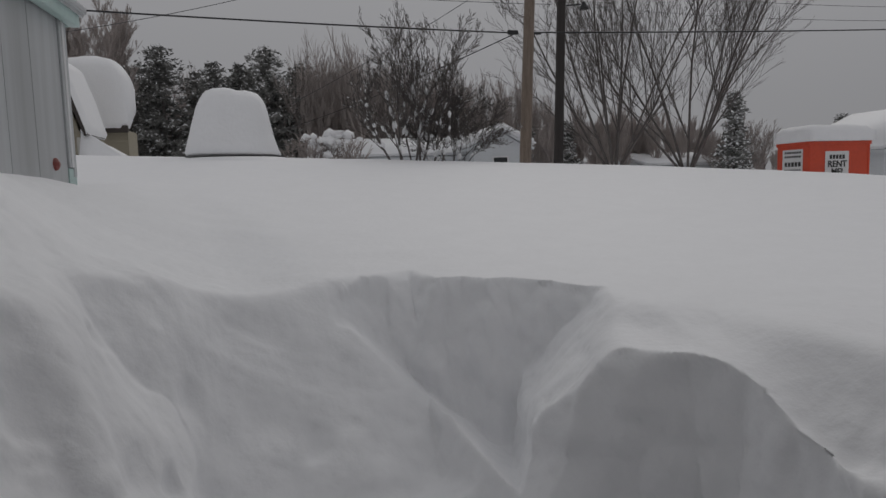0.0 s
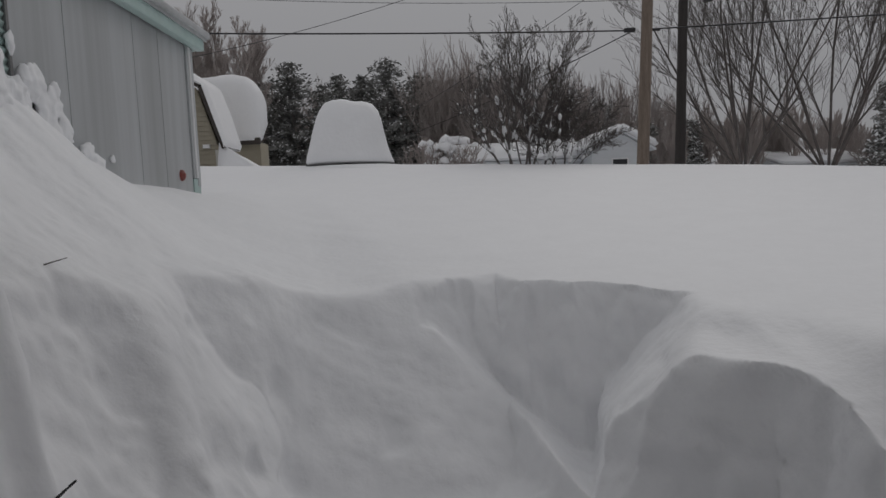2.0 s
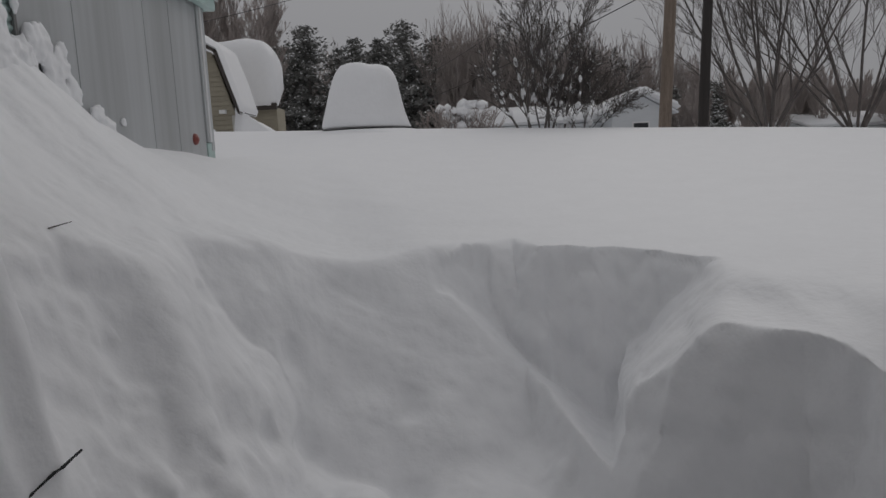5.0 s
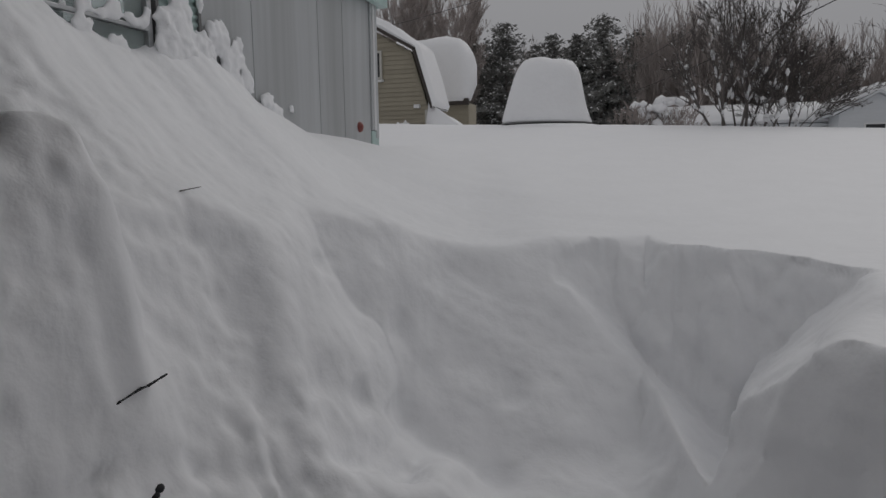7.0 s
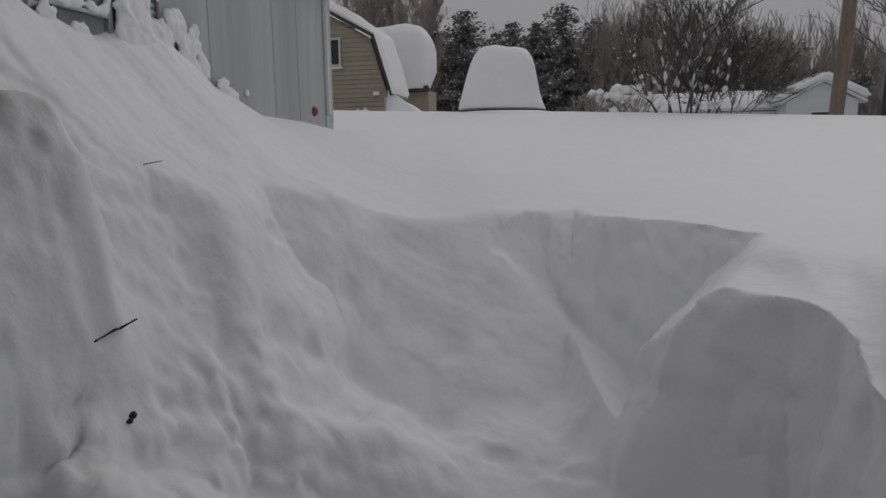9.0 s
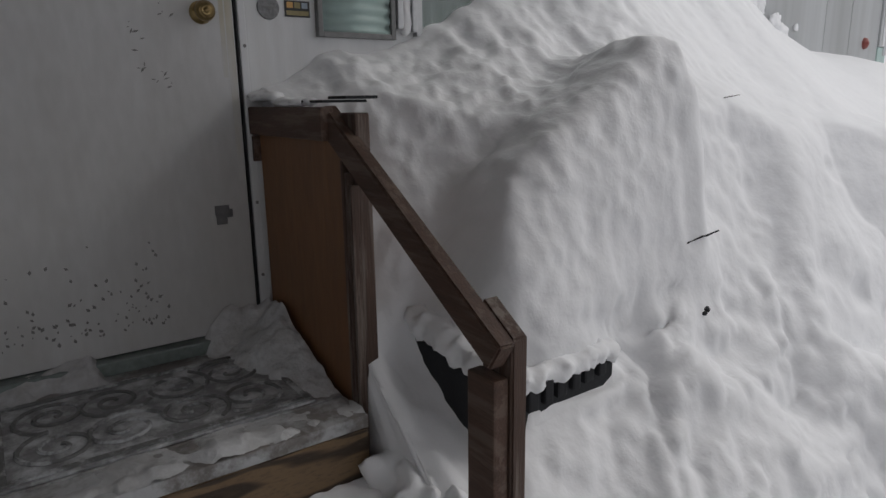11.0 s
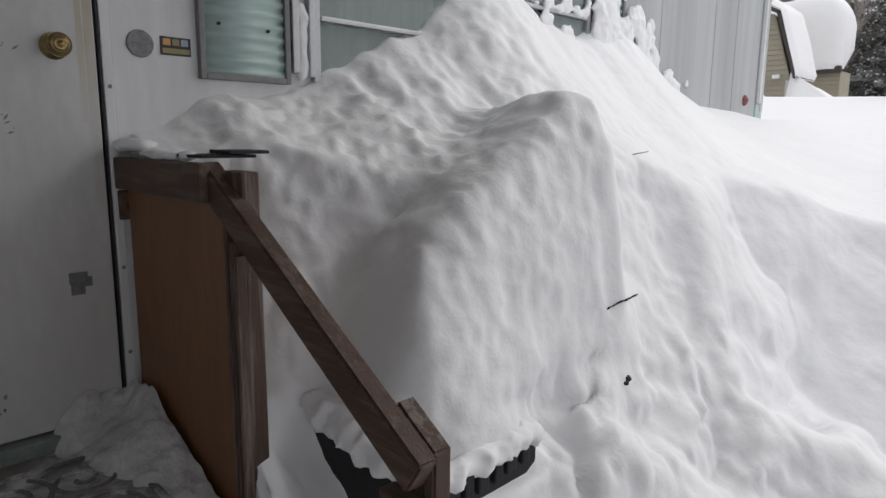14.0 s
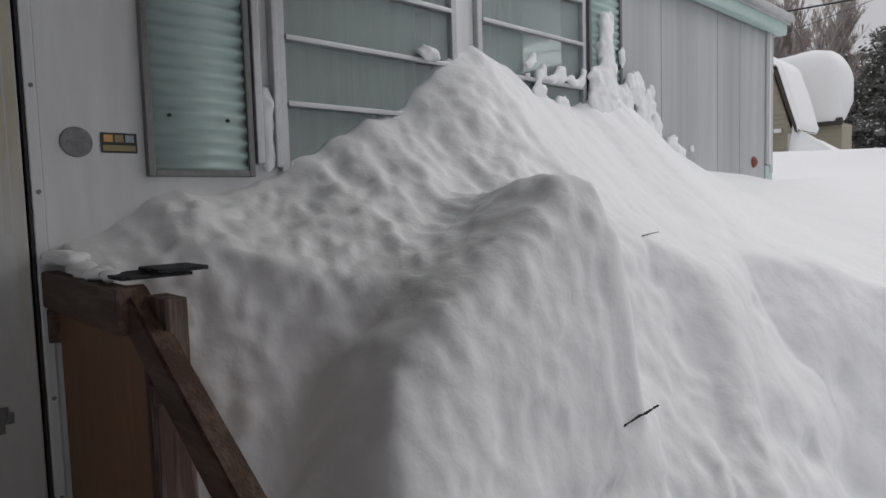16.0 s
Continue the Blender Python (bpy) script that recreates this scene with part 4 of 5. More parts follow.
# ---- trees ----
def grow(rnd, base, height, radius, stems=1, lean=0.15, levels=4, spread=0.55, twigs=5, up=0.25, first=0.25, wig=0.10, foot=0.0, reach=1.0, fan=(0.5, 1.3)):
    """Branch segments (start, end, start radius, end radius), the boughs forking out of tapering stems."""
    segs, starts = [], []

    def bough(p, d, length, r, level):
        n = max(3, int(5 - level * 0.6))
        step = length / n
        for k in range(n):
            d = (d + Vector((rnd.gauss(0, wig), rnd.gauss(0, wig), rnd.gauss(0, wig) + up * 0.2))).normalized()
            q = p + d * step
            r2 = r * (1 - 0.72 / n * (1 if level else 0.8))
            segs.append((p, q, r, r2))
            p, r = q, r2
            at = (k + 1) / n
            if level < levels and at > first * (level == 0):
                for _ in range(twigs if level else max(2, twigs - 1)):
                    if rnd.random() < 0.72:
                        side = Vector((rnd.gauss(0, 1), rnd.gauss(0, 1), rnd.gauss(0, 0.5)))
                        side = (side - d * side.dot(d)).normalized()
                        nd = (d * (1 - spread * 0.5) + side * spread + Vector((0, 0, up))).normalized()
                        bough(p, nd, length * reach * rnd.uniform(0.38, 0.62) * (1.1 - 0.4 * at), r * 0.55, level + 1)

    for s in range(stems):
        starts.append(len(segs))
        a = 2 * math.pi * s / stems + rnd.uniform(-0.4, 0.4)
        k = lean * rnd.uniform(*fan) if stems > 1 else rnd.uniform(0, 0.05)
        d = Vector((math.cos(a) * k, math.sin(a) * k, 1)).normalized()
        off = 0.0 if stems == 1 else radius * 1.3
        if foot:
            side = 2 * s / (stems - 1) - 1
            d = Vector((side * lean + rnd.uniform(-0.1, 0.1), rnd.uniform(-0.25, 0.25), 1)).normalized()
            start = Vector(base) + Vector((side * foot + rnd.uniform(-0.08, 0.08), rnd.uniform(-0.25, 0.25), 0))
            bough(start, d, height * rnd.uniform(0.7, 1.0) * (1 - 0.25 * abs(side)), radius * rnd.uniform(0.6, 1.0), 0)
            continue
        bough(Vector(base) + Vector((math.cos(a) * off, math.sin(a) * off, 0)), d, height * rnd.uniform(0.82, 1.0), radius * rnd.uniform(0.8, 1.0), 0)
    return segs, starts


def tubes(segs, thin=0.0):
    verts, faces = [], []
    for p, q, r0, r1 in segs:
        sides = 7 if r0 > 0.05 else (4 if r0 > 0.015 else 3)
        d = (q - p).normalized()
        u = d.orthogonal().normalized()
        v = d.cross(u)
        b = len(verts)
        for c, r in ((p, max(r0, thin)), (q, max(r1, thin * 0.8))):
            for k in range(sides):
                a = 2 * math.pi * k / sides
                verts.append(tuple(c + (u * math.cos(a) + v * math.sin(a)) * r))
        for k in range(sides):
            j = (k + 1) % sides
            faces.append((b + k, b + j, b + sides + j, b + sides + k))
    return verts, faces


def bare_tree(name, base, label, seed, height, radius, group="", mat=None, snow=0.0, thin=0.006, **how):
    rnd = random.Random(seed)
    tree = thing(name, label, "tree" if name != "shrub" else "shrub", group, at=base)
    segs, starts = grow(rnd, (0, 0, 0), height, radius, **how)
    small = [s for s in segs if s[2] <= radius * 0.3]
    for first, last in zip(starts, starts[1:] + [len(segs)]):
        mesh_of("stem" if len(starts) > 1 else "trunk", *tubes([s for s in segs[first:last] if s[2] > radius * 0.3], thin), mat or BARK, tree)
    mesh_of("crown", *tubes(small, thin), mat or BARK, tree)
    if snow:
        low = [s for s in segs if s[0].z < height * 0.62]
        load = []
        for k in range(int(snow)):
            stout = k % 4 == 0
            p, q, r0, r1 = rnd.choice([g for g in low if g[2] > radius * 0.3] if stout else low)
            a, b = rnd.uniform(0, 0.4), rnd.uniform(0.6, 1)
            r = rnd.uniform(0.008, 0.018) * (rnd.uniform(2.0, 3.6) if stout else 1.0)
            up = Vector((0, 0, r0 * 0.6 + r * 0.5))
            m = p.lerp(q, (a + b) / 2) + up
            load += [(p.lerp(q, a) + up, m, r * 0.4, r), (m, p.lerp(q, b) + up, r, r * 0.4)]
        ob = mesh_of("clinging_snow", *tubes(load), SNOW_CRUST, tree, "clots of snow caught in the branches")
        ob["kind"] = "stuff"
    return tree


def z_at(x, y):
    return float(ground_height(np.array([[float(x)]]), np.array([[float(y)]]))[0, 0])


bare_tree("shrub", (3.50, 12.3, z_at(3.50, 12.3) - 0.04), "bare many-stemmed shrub hung with clots of snow", 12, 2.35, 0.032, stems=9, lean=0.50, levels=4,
          spread=0.50, twigs=2, up=0.22, snow=330, thin=0.0036, first=0.15, foot=0.42, wig=0.12, reach=1.05)
bare_tree("shrub", (4.25, 12.5, z_at(4.25, 12.5) - 0.04), "low arching shrub stems weighed down by snow", 19, 1.35, 0.014, stems=10, lean=0.85, levels=3,
          spread=0.50, twigs=3, up=0.10, snow=160, thin=0.0036, first=0.1, foot=0.35, wig=0.16)
bare_tree("maple_tree", (13.3, 24.0, 1.9), "tall bare maple with upswept limbs", 21, 8.2, 0.060, "bare maples", stems=8, lean=0.52, levels=3, spread=0.42, twigs=3, reach=0.95,
          up=0.16, thin=0.0060, first=0.08, wig=0.045, fan=(0.1, 1.35))
bare_tree("maple_tree", (16.5, 24.0, 1.8), "tall bare maple with upswept limbs", 35, 8.8, 0.066, "bare maples", stems=8, lean=0.55, levels=3, spread=0.44, twigs=3, reach=0.95,
          up=0.15, thin=0.0060, first=0.08, wig=0.045, fan=(0.1, 1.45))


def conifer(height, width, seed, ragged=0.3, base=0.06, snow=0.18, dome=1.0):
    """Verts and faces of a trunk, of drooping needle sprays, and of snow lying on them."""
    rnd = random.Random(seed)
    trunk = tubes([(Vector((0, 0, 0)), Vector((0, 0, height * 0.6)), height * 0.016, height * 0.009), (Vector((0, 0, height * 0.6)), Vector((0, 0, height)), height * 0.009, 0.01)])
    nv, nf, sv, sf = [], [], [], []
    z = height * base
    while z < height * 0.99:
        q = z / height
        reach = width * (1 - q ** dome) ** 0.62 * (0.84 + 0.16 * math.sin(q * 13 + seed))
        for _ in range(8):
            a = rnd.uniform(0, 6.283)
            L = reach * rnd.uniform(1 - ragged, 1 + ragged * 0.6)
            n = max(2, int(L / 0.34))
            for k in range(1, n + 1):
                s = k / n
                c = Vector((math.cos(a) * L * s, math.sin(a) * L * s, z - 0.10 * L * s + 0.05 * L * s * s))
                for _ in range(5):
                    w = rnd.uniform(0.14, 0.36) * (1.1 - 0.4 * s)
                    o = c + Vector((rnd.gauss(0, 0.16), rnd.gauss(0, 0.16), rnd.gauss(0, 0.11)))
                    u = Vector((rnd.gauss(0, 1), rnd.gauss(0, 1), rnd.gauss(0, 0.45))).normalized()
                    v = u.cross(Vector((rnd.gauss(0, 1), rnd.gauss(0, 1), 1.0))).normalized()
                    b = len(nv)
                    nv += [tuple(o - u * w), tuple(o + v * w * 0.30), tuple(o + u * w), tuple(o - v * w * 0.30 - Vector((0, 0, 0.06)))]
                    nf += [(b, b + 1, b + 2), (b, b + 2, b + 3)]
                    if rnd.random() < snow:
                        b = len(sv)
                        o = o + Vector((0, 0, 0.06))
                        w *= 0.75
                        sv += [tuple(o - u * w), tuple(o + v * w * 0.5), tuple(o + u * w), tuple(o - v * w * 0.5), tuple(o + Vector((0, 0, 0.09)))]
                        sf += [(b, b + 1, b + 4), (b + 1, b + 2, b + 4), (b + 2, b + 3, b + 4), (b + 3, b, b + 4)]
        z += height * 0.026 + 0.10
    return trunk, (nv, nf), (sv, sf)


def pine_tree(base, height, width, seed, label, group, name="pine_tree", ragged=0.3, low=0.06, snow=0.18, dome=1.0):
    tree = thing(name, label, "tree", group, at=base)
    t, n, s = conifer(height, width, seed, ragged=ragged, base=low, snow=snow, dome=dome)
    mesh_of("trunk", *t, BARK, tree)
    mesh_of("crown", *n, NEEDLES, tree, smooth=False)
    if s[0]:
        mesh_of("clinging_snow", *s, SNOW_CRUST, tree, smooth=False)["kind"] = "stuff"
    return tree


PINE = "dark snow-dusted pine at the edge of the wood"
pines = [pine_tree((-9.2, 52, 1.2), 11.5, 3.9, 3, PINE, "pines at the wood's edge", ragged=0.45, dome=3.2, snow=0.10),
         pine_tree((-5.6, 53, 1.2), 10.3, 3.2, 8, PINE, "pines at the wood's edge", ragged=0.5, dome=2.0, snow=0.08),
         pine_tree((-1.7, 52, 1.2), 11.6, 3.6, 14, PINE, "pines at the wood's edge", ragged=0.45, dome=2.6, snow=0.05)]
for src, x, y, s, turn in ((1, -7.4, 56, 0.98, 80), (0, -12.2, 57, 0.85, 160), (2, -3.4, 56, 0.92, 30), (2, 0.7, 55, 0.93, 200), (1, -4.2, 57, 1.06, 130), (0, -15.5, 62, 0.8, 250), (1, 2.6, 60, 1.0, 20)):
    c = copy_thing(pines[src], pose(x, y, 1.2, 0, 0, turn))
    c.scale = (s, s, s)
spruce = pine_tree((30.0, 40, 0.6), 7.0, 1.5, 41, "small snow-laden spruce near the houses", "spruces", "spruce_tree", 0.2, 0.03, 0.4)
for x, y, s, turn in ((62.5, 66, 1.15, 60), (69, 70, 0.95, 10), (75, 68, 1.1, 100), (19.5, 44, 0.75, 200)):
    c = copy_thing(spruce, pose(x, y, 0.8, 0, 0, turn))
    c.scale = (s * 1.15, s * 1.15, s)

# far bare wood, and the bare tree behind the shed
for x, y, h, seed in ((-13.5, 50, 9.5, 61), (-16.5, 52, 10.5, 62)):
    bare_tree("bare_tree", (x, y, 1.2), "tall bare tree behind the shed", seed, h, 0.2, "bare trees behind the shed", BARK_HAZED, thin=0.022, stems=3, lean=0.3, levels=3, spread=0.5,
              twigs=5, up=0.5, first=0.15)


def far_wood(name, label, x0, x1, y0, y1, count, hmin, hmax, seed, mat=BARK_HAZED, thin=0.022, fall=0.12):
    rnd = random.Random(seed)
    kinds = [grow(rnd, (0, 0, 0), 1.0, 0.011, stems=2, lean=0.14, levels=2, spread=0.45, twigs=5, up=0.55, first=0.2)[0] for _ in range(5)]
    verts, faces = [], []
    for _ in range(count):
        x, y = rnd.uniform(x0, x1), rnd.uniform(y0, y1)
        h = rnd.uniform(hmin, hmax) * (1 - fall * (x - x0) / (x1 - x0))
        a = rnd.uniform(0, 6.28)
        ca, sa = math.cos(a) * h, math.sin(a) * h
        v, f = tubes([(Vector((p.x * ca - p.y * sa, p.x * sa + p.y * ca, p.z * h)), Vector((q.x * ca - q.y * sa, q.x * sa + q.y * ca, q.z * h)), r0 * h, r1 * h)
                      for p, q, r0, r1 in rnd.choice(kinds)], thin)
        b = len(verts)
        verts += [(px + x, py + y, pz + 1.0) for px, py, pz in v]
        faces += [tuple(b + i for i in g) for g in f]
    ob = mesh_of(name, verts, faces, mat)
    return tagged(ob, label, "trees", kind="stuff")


# distance haze is put into these woods' bark colour
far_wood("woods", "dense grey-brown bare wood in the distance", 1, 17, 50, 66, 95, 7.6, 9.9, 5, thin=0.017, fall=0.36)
far_wood("woods", "fuzzy bare trees beyond the poles, paled for haze", 17, 26, 60, 72, 14, 7.5, 10.5, 9, thin=0.014, fall=0.25)
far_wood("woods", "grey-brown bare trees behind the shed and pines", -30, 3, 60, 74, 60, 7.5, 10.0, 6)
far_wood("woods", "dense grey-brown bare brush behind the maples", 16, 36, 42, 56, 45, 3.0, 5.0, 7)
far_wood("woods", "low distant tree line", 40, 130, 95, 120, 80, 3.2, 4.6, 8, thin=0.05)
pine_ob = pines[0]
for x, y, s, turn in ((21, 58, 0.55, 60), (26, 62, 0.6, 110), (16.5, 60, 0.62, 10)):
    c = copy_thing(pine_ob, pose(x, y, 1.0, 0, 0, turn))
    c.scale = (s, s, s)


# ---- the barn-roofed shed ----
SHED_EYE, SHED_K = Vector((2.17, -0.26, 1.565)), 1.386
SHED_MOVE = Matrix.Translation(SHED_EYE) @ Matrix.Scale(SHED_K, 4) @ Matrix.Translation(-SHED_EYE)


def build_shed():
    shed = thing("garden_shed", "tan lap-sided shed with a gambrel roof under deep snow", "shed", at=(-4.75, 14.0, 1.2))
    ox, oy, oz = -4.75, 14.0, 1.2
    inv = Matrix.Translation((-ox, -oy, -oz))
    # half profile: eave, knee, ridge
    prof = [(2.03, 2.88), (1.64, 4.12), (0.0, 5.05)]
    outline = [(-x, z) for x, z in prof] + [(x, z) for x, z in prof[:-1][::-1]]

    def put(name, bm, mat, label="", parent=None):
        bm.transform(inv)
        return part(name, bm, mat, parent or shed, label)

    def gable(y):
        bm = bmesh.new()
        pts = [(ox - 1.97, 1.2), (ox - 1.97, 2.85), (ox - 1.60, 4.08), (ox, 4.98), (ox + 1.60, 4.08), (ox + 1.97, 2.85), (ox + 1.97, 1.2)]
        f = [bm.verts.new((x, y, z)) for x, z in pts]
        g = [bm.verts.new((x, y + 0.1, z)) for x, z in pts]
        bm.faces.new(f)
        bm.faces.new(g[::-1])
        for i in range(len(f)):
            j = (i + 1) % len(f)
            bm.faces.new((f[j], f[i], g[i], g[j]))
        bmesh.ops.recalc_face_normals(bm, faces=bm.faces)
        return bm

    put("gable_wall", gable(14.02), TAN_SIDING)
    put("gable_wall", gable(14.8), TAN_SIDING)
    put("side_wall", boxed((ox + 1.87, 14.12, 1.2), (ox + 1.968, 14.8, 2.84)), TAN_SIDING)
    put("side_wall", boxed((ox - 1.968, 14.12, 1.2), (ox - 1.87, 14.8, 2.84)), TAN_SIDING)
    # lap boards, each lower edge standing proud
    z = 2.2
    while z < 4.85:
        half = 1.95 if z < 2.85 else (1.95 - (z - 2.85) * 0.30 if z < 4.05 else 1.58 * (4.95 - z) / 0.9)
        bm = bmesh.new()
        vs = [bm.verts.new(c) for c in ((ox - half, 14.0, z), (ox + half, 14.0, z), (ox + half - 0.02, 14.016, z + 0.10), (ox - half + 0.02, 14.016, z + 0.10),
                                        (ox - half, 14.02, z), (ox + half, 14.02, z))]
        bm.faces.new((vs[0], vs[1], vs[2], vs[3]))
        bm.faces.new((vs[0], vs[4], vs[5], vs[1]))
        put("lap_board", bm, TAN_SIDING)
        z += 0.102
    z = 2.2
    while z < 2.80:
        bm = boxed((ox + 1.968, 14.12, z), (ox + 1.985, 14.8, z + 0.095), 0.004)
        put("lap_board", bm, TAN_SIDING)
        z += 0.102
    # roof slabs with dark rake edges, then the snow on top as one rounded slab
    for sgn in (-1, 1):
        for (x0, z0), (x1, z1) in (((2.08, 2.82), (1.66, 4.12)), ((1.66, 4.12), (0.0, 5.05))):
            bm = bmesh.new()
            d = Vector((x1 - x0, 0, z1 - z0)).normalized()
            nrm = Vector((d.z, 0, -d.x)) * 0.07
            nrm = -nrm if nrm.z < 0 else nrm
            pts = [Vector((x0, 0, z0)), Vector((x1, 0, z1)), Vector((x1, 0, z1)) + nrm, Vector((x0, 0, z0)) + nrm]
            f = [bm.verts.new((ox + sgn * p.x, 13.86, p.z)) for p in pts]
            g = [bm.verts.new((ox + sgn * p.x, 14.95, p.z)) for p in pts]
            bm.faces.new(f)
            bm.faces.new(g[::-1])
            for i in range(4):
                j = (i + 1) % 4
                bm.faces.new((f[j], f[i], g[i], g[j]))
            bmesh.ops.recalc_face_normals(bm, faces=bm.faces)
            put("roof", bm, ROOF_DARK)
    put("corner_board", boxed((ox + 1.90, 13.985, 1.2), (ox + 2.0, 14.118, 2.80), 0.005), SHED_TRIM)
    win = put("window", frame_of(-0.30, 0.30, 3.52, 4.16, 0, 0.05, 0.05), SHED_TRIM)
    win.data.transform(Matrix.Translation((ox, oy, oz)))
    win.data.transform(Matrix(((0, 1, 0, ox + 0.58), (-1, 0, 0, 14.0), (0, 0, 1, 0), (0, 0, 0, 1))))
    win.data.transform(inv)
    pane = boxed((ox + 0.33, 13.985, 3.57), (ox + 0.83, 13.995, 4.11))
    put("pane", pane, DARK_ROOM, parent=win)
    sill = boxed((ox + 0.24, 13.90, 3.46), (ox + 0.92, 13.998, 3.51), 0.01)
    put("sill", sill, SIGN_WHITE, parent=win)
    shed.location, shed.scale = SHED_MOVE @ Vector((ox, oy, oz)), (SHED_K,) * 3
    lamp = boxed((ox + 1.66, 13.90, 2.84), (ox + 1.80, 13.99, 2.92), 0.01)
    put("lamp_bracket", lamp, SIGN_WHITE)


build_shed()


def build_shed_snow():
    """A deep rounded slab over the gambrel, bulging at the eave and over both ends."""
    ox = -4.75
    inner = [(-2.12, 2.82), (-1.72, 4.16), (0, 5.10), (1.72, 4.16), (2.12, 2.82)]
    outer = [(-2.22, 2.88), (-2.05, 3.5), (-1.80, 4.22), (-1.0, 4.80), (0, 5.30), (1.0, 4.80), (1.80, 4.22), (2.0, 3.6), (2.19, 2.92), (2.15, 2.85)]
    verts, faces = [], []
    ny, n = 40, 72

    def sample(line, s):
        lens = [math.dist(a, b) for a, b in zip(line, line[1:])]
        t = s * sum(lens)
        for (a, b), L in zip(zip(line, line[1:]), lens):
            if t <= L or (a, b) == (line[-2], line[-1]):
                k = min(1, t / L)
                return Vector((a[0] + (b[0] - a[0]) * k, a[1] + (b[1] - a[1]) * k))
            t -= L

    for j in range(ny + 1):
        v = j / ny
        y = 13.82 + 1.2 * v
        swell = min(1, math.sin(math.pi * min(max(v, 0), 1)) * 14) ** 0.3 if 0 < v < 1 else 0
        for i in range(n + 1):
            s = i / n
            a, b = sample(inner, s), sample(outer, s)
            k = (0.15 + 0.85 * swell)
            if v < 0.3:
                k = 0.34 + (k - 0.34) * sstep(0.0, 0.16, np.float64(v))
            p = a.lerp(b, float(k))
            w = 0.10 * noise.noise(Vector((p.x * 1.6, y * 1.6, p.y * 1.6)))
            if i in (0, n):
                w += 0.05 * noise.noise(Vector((y * 9, 3, 1)))
            verts.append((ox + p.x * (1 + 0.02 * w), y, p.y + w * 0.5))
    m = n + 1
    base = len(verts)
    for j in range(ny + 1):
        y = 13.82 + 1.2 * j / ny
        for i in range(n + 1):
            a = sample(inner, i / n)
            verts.append((ox + a.x, min(max(y, 13.9), 14.95), a.y))
    for j in range(ny):
        for i in range(n):
            q = (j * m + i, j * m + i + 1, (j + 1) * m + i + 1, (j + 1) * m + i)
            faces.append(q)
            faces.append(tuple(base + k for k in q[::-1]))
    for i in range(n):
        faces.append((i + 1, i, base + i, base + i + 1))
        e = ny * m
        faces.append((e + i, e + i + 1, base + e + i + 1, base + e + i))
    for j in range(ny):
        faces.append((j * m, (j + 1) * m, base + (j + 1) * m, base + j * m))
        faces.append(((j + 1) * m + n, j * m + n, base + j * m + n, base + (j + 1) * m + n))
    tagged(mesh_of("roof_snow", [tuple(SHED_MOVE @ Vector(v)) for v in verts], faces, SNOW_CRUST), "deep rounded slab of snow on the shed roof", "snow")


build_shed_snow()
def build_wing():
    """The low wing behind the barn end: its eave faces the field, under a deep block of snow."""
    wing = thing("shed_wing", "tan low shed wing under a deep block of snow", "shed", at=(-7.0, 25.0, 1.0))
    inv = Matrix.Translation((7.0, -25.0, -1.0))

    def put(name, bm, mat, label=""):
        bm.transform(inv)
        return part(name, bm, mat, wing, label)

    put("wall", boxed((-10.0, 25.0, 1.0), (-4.88, 25.15, 3.95)), TAN_SIDING)
    put("end_wall", boxed((-5.02, 25.15, 1.0), (-4.88, 26.2, 3.95)), TAN_SIDING)
    put("eave_board", boxed((-10.1, 24.80, 3.88), (-4.84, 24.99, 4.12), 0.02), ROOF_DARK, "dark brown ragged eave")
    z = 2.3
    while z < 3.8:
        put("lap_board", boxed((-10.0, 24.975, z), (-4.875, 24.998, z + 0.125), 0.005), TAN_SIDING)
        z += 0.135
    roof = bmesh.new()
    vs = [roof.verts.new(p) for p in ((-10.1, 24.8, 4.02), (-4.84, 24.8, 4.02), (-4.84, 26.3, 5.0), (-10.1, 26.3, 5.0))]
    roof.faces.new(vs)
    bmesh.ops.solidify(roof, geom=roof.faces[:], thickness=0.12)
    put("roof", roof, ROOF_DARK)
    # the snow: a rounded block whose front stands almost upright over the eave
    prof = [(24.95, 4.02), (24.74, 4.02), (24.66, 4.25), (24.62, 4.9), (24.66, 5.6), (24.82, 6.15), (25.1, 6.45), (25.5, 6.58), (26.0, 6.55), (26.4, 6.2), (26.4, 5.0)]
    n, verts, faces = 48, [], []
    for i in range(n + 1):
        u = i / n
        x = -10.2 + 5.37 * u
        near_end = max(0.0, (u - 0.84) / 0.16)
        drop = 0.65 * near_end ** 3.0
        for y, z in prof:
            w = 0.12 * noise.noise(Vector((x * 0.9, y * 0.9, z * 0.9))) + 0.03 * noise.noise(Vector((x * 4, y * 4, z * 4)))
            low = 0.07 * noise.noise(Vector((x * 5, 1, 2))) if z < 4.1 else 0
            verts.append((x, y + (25.6 - y) * 0.3 * near_end ** 4 + w * 0.3, z - drop * max(0, (z - 4.2) / 2.3) + w * (z > 4.3) + low))
    m = len(prof)
    for i in range(n):
        for k in range(m):
            l = (k + 1) % m
            faces.append((i * m + k, i * m + l, (i + 1) * m + l, (i + 1) * m + k))
    faces.append(tuple(reversed(range(m))))
    faces.append(tuple(n * m + k for k in range(m)))
    tagged(mesh_of("roof_snow", verts, faces, SNOW_CRUST), "deep rounded block of snow on the wing's roof", "snow")


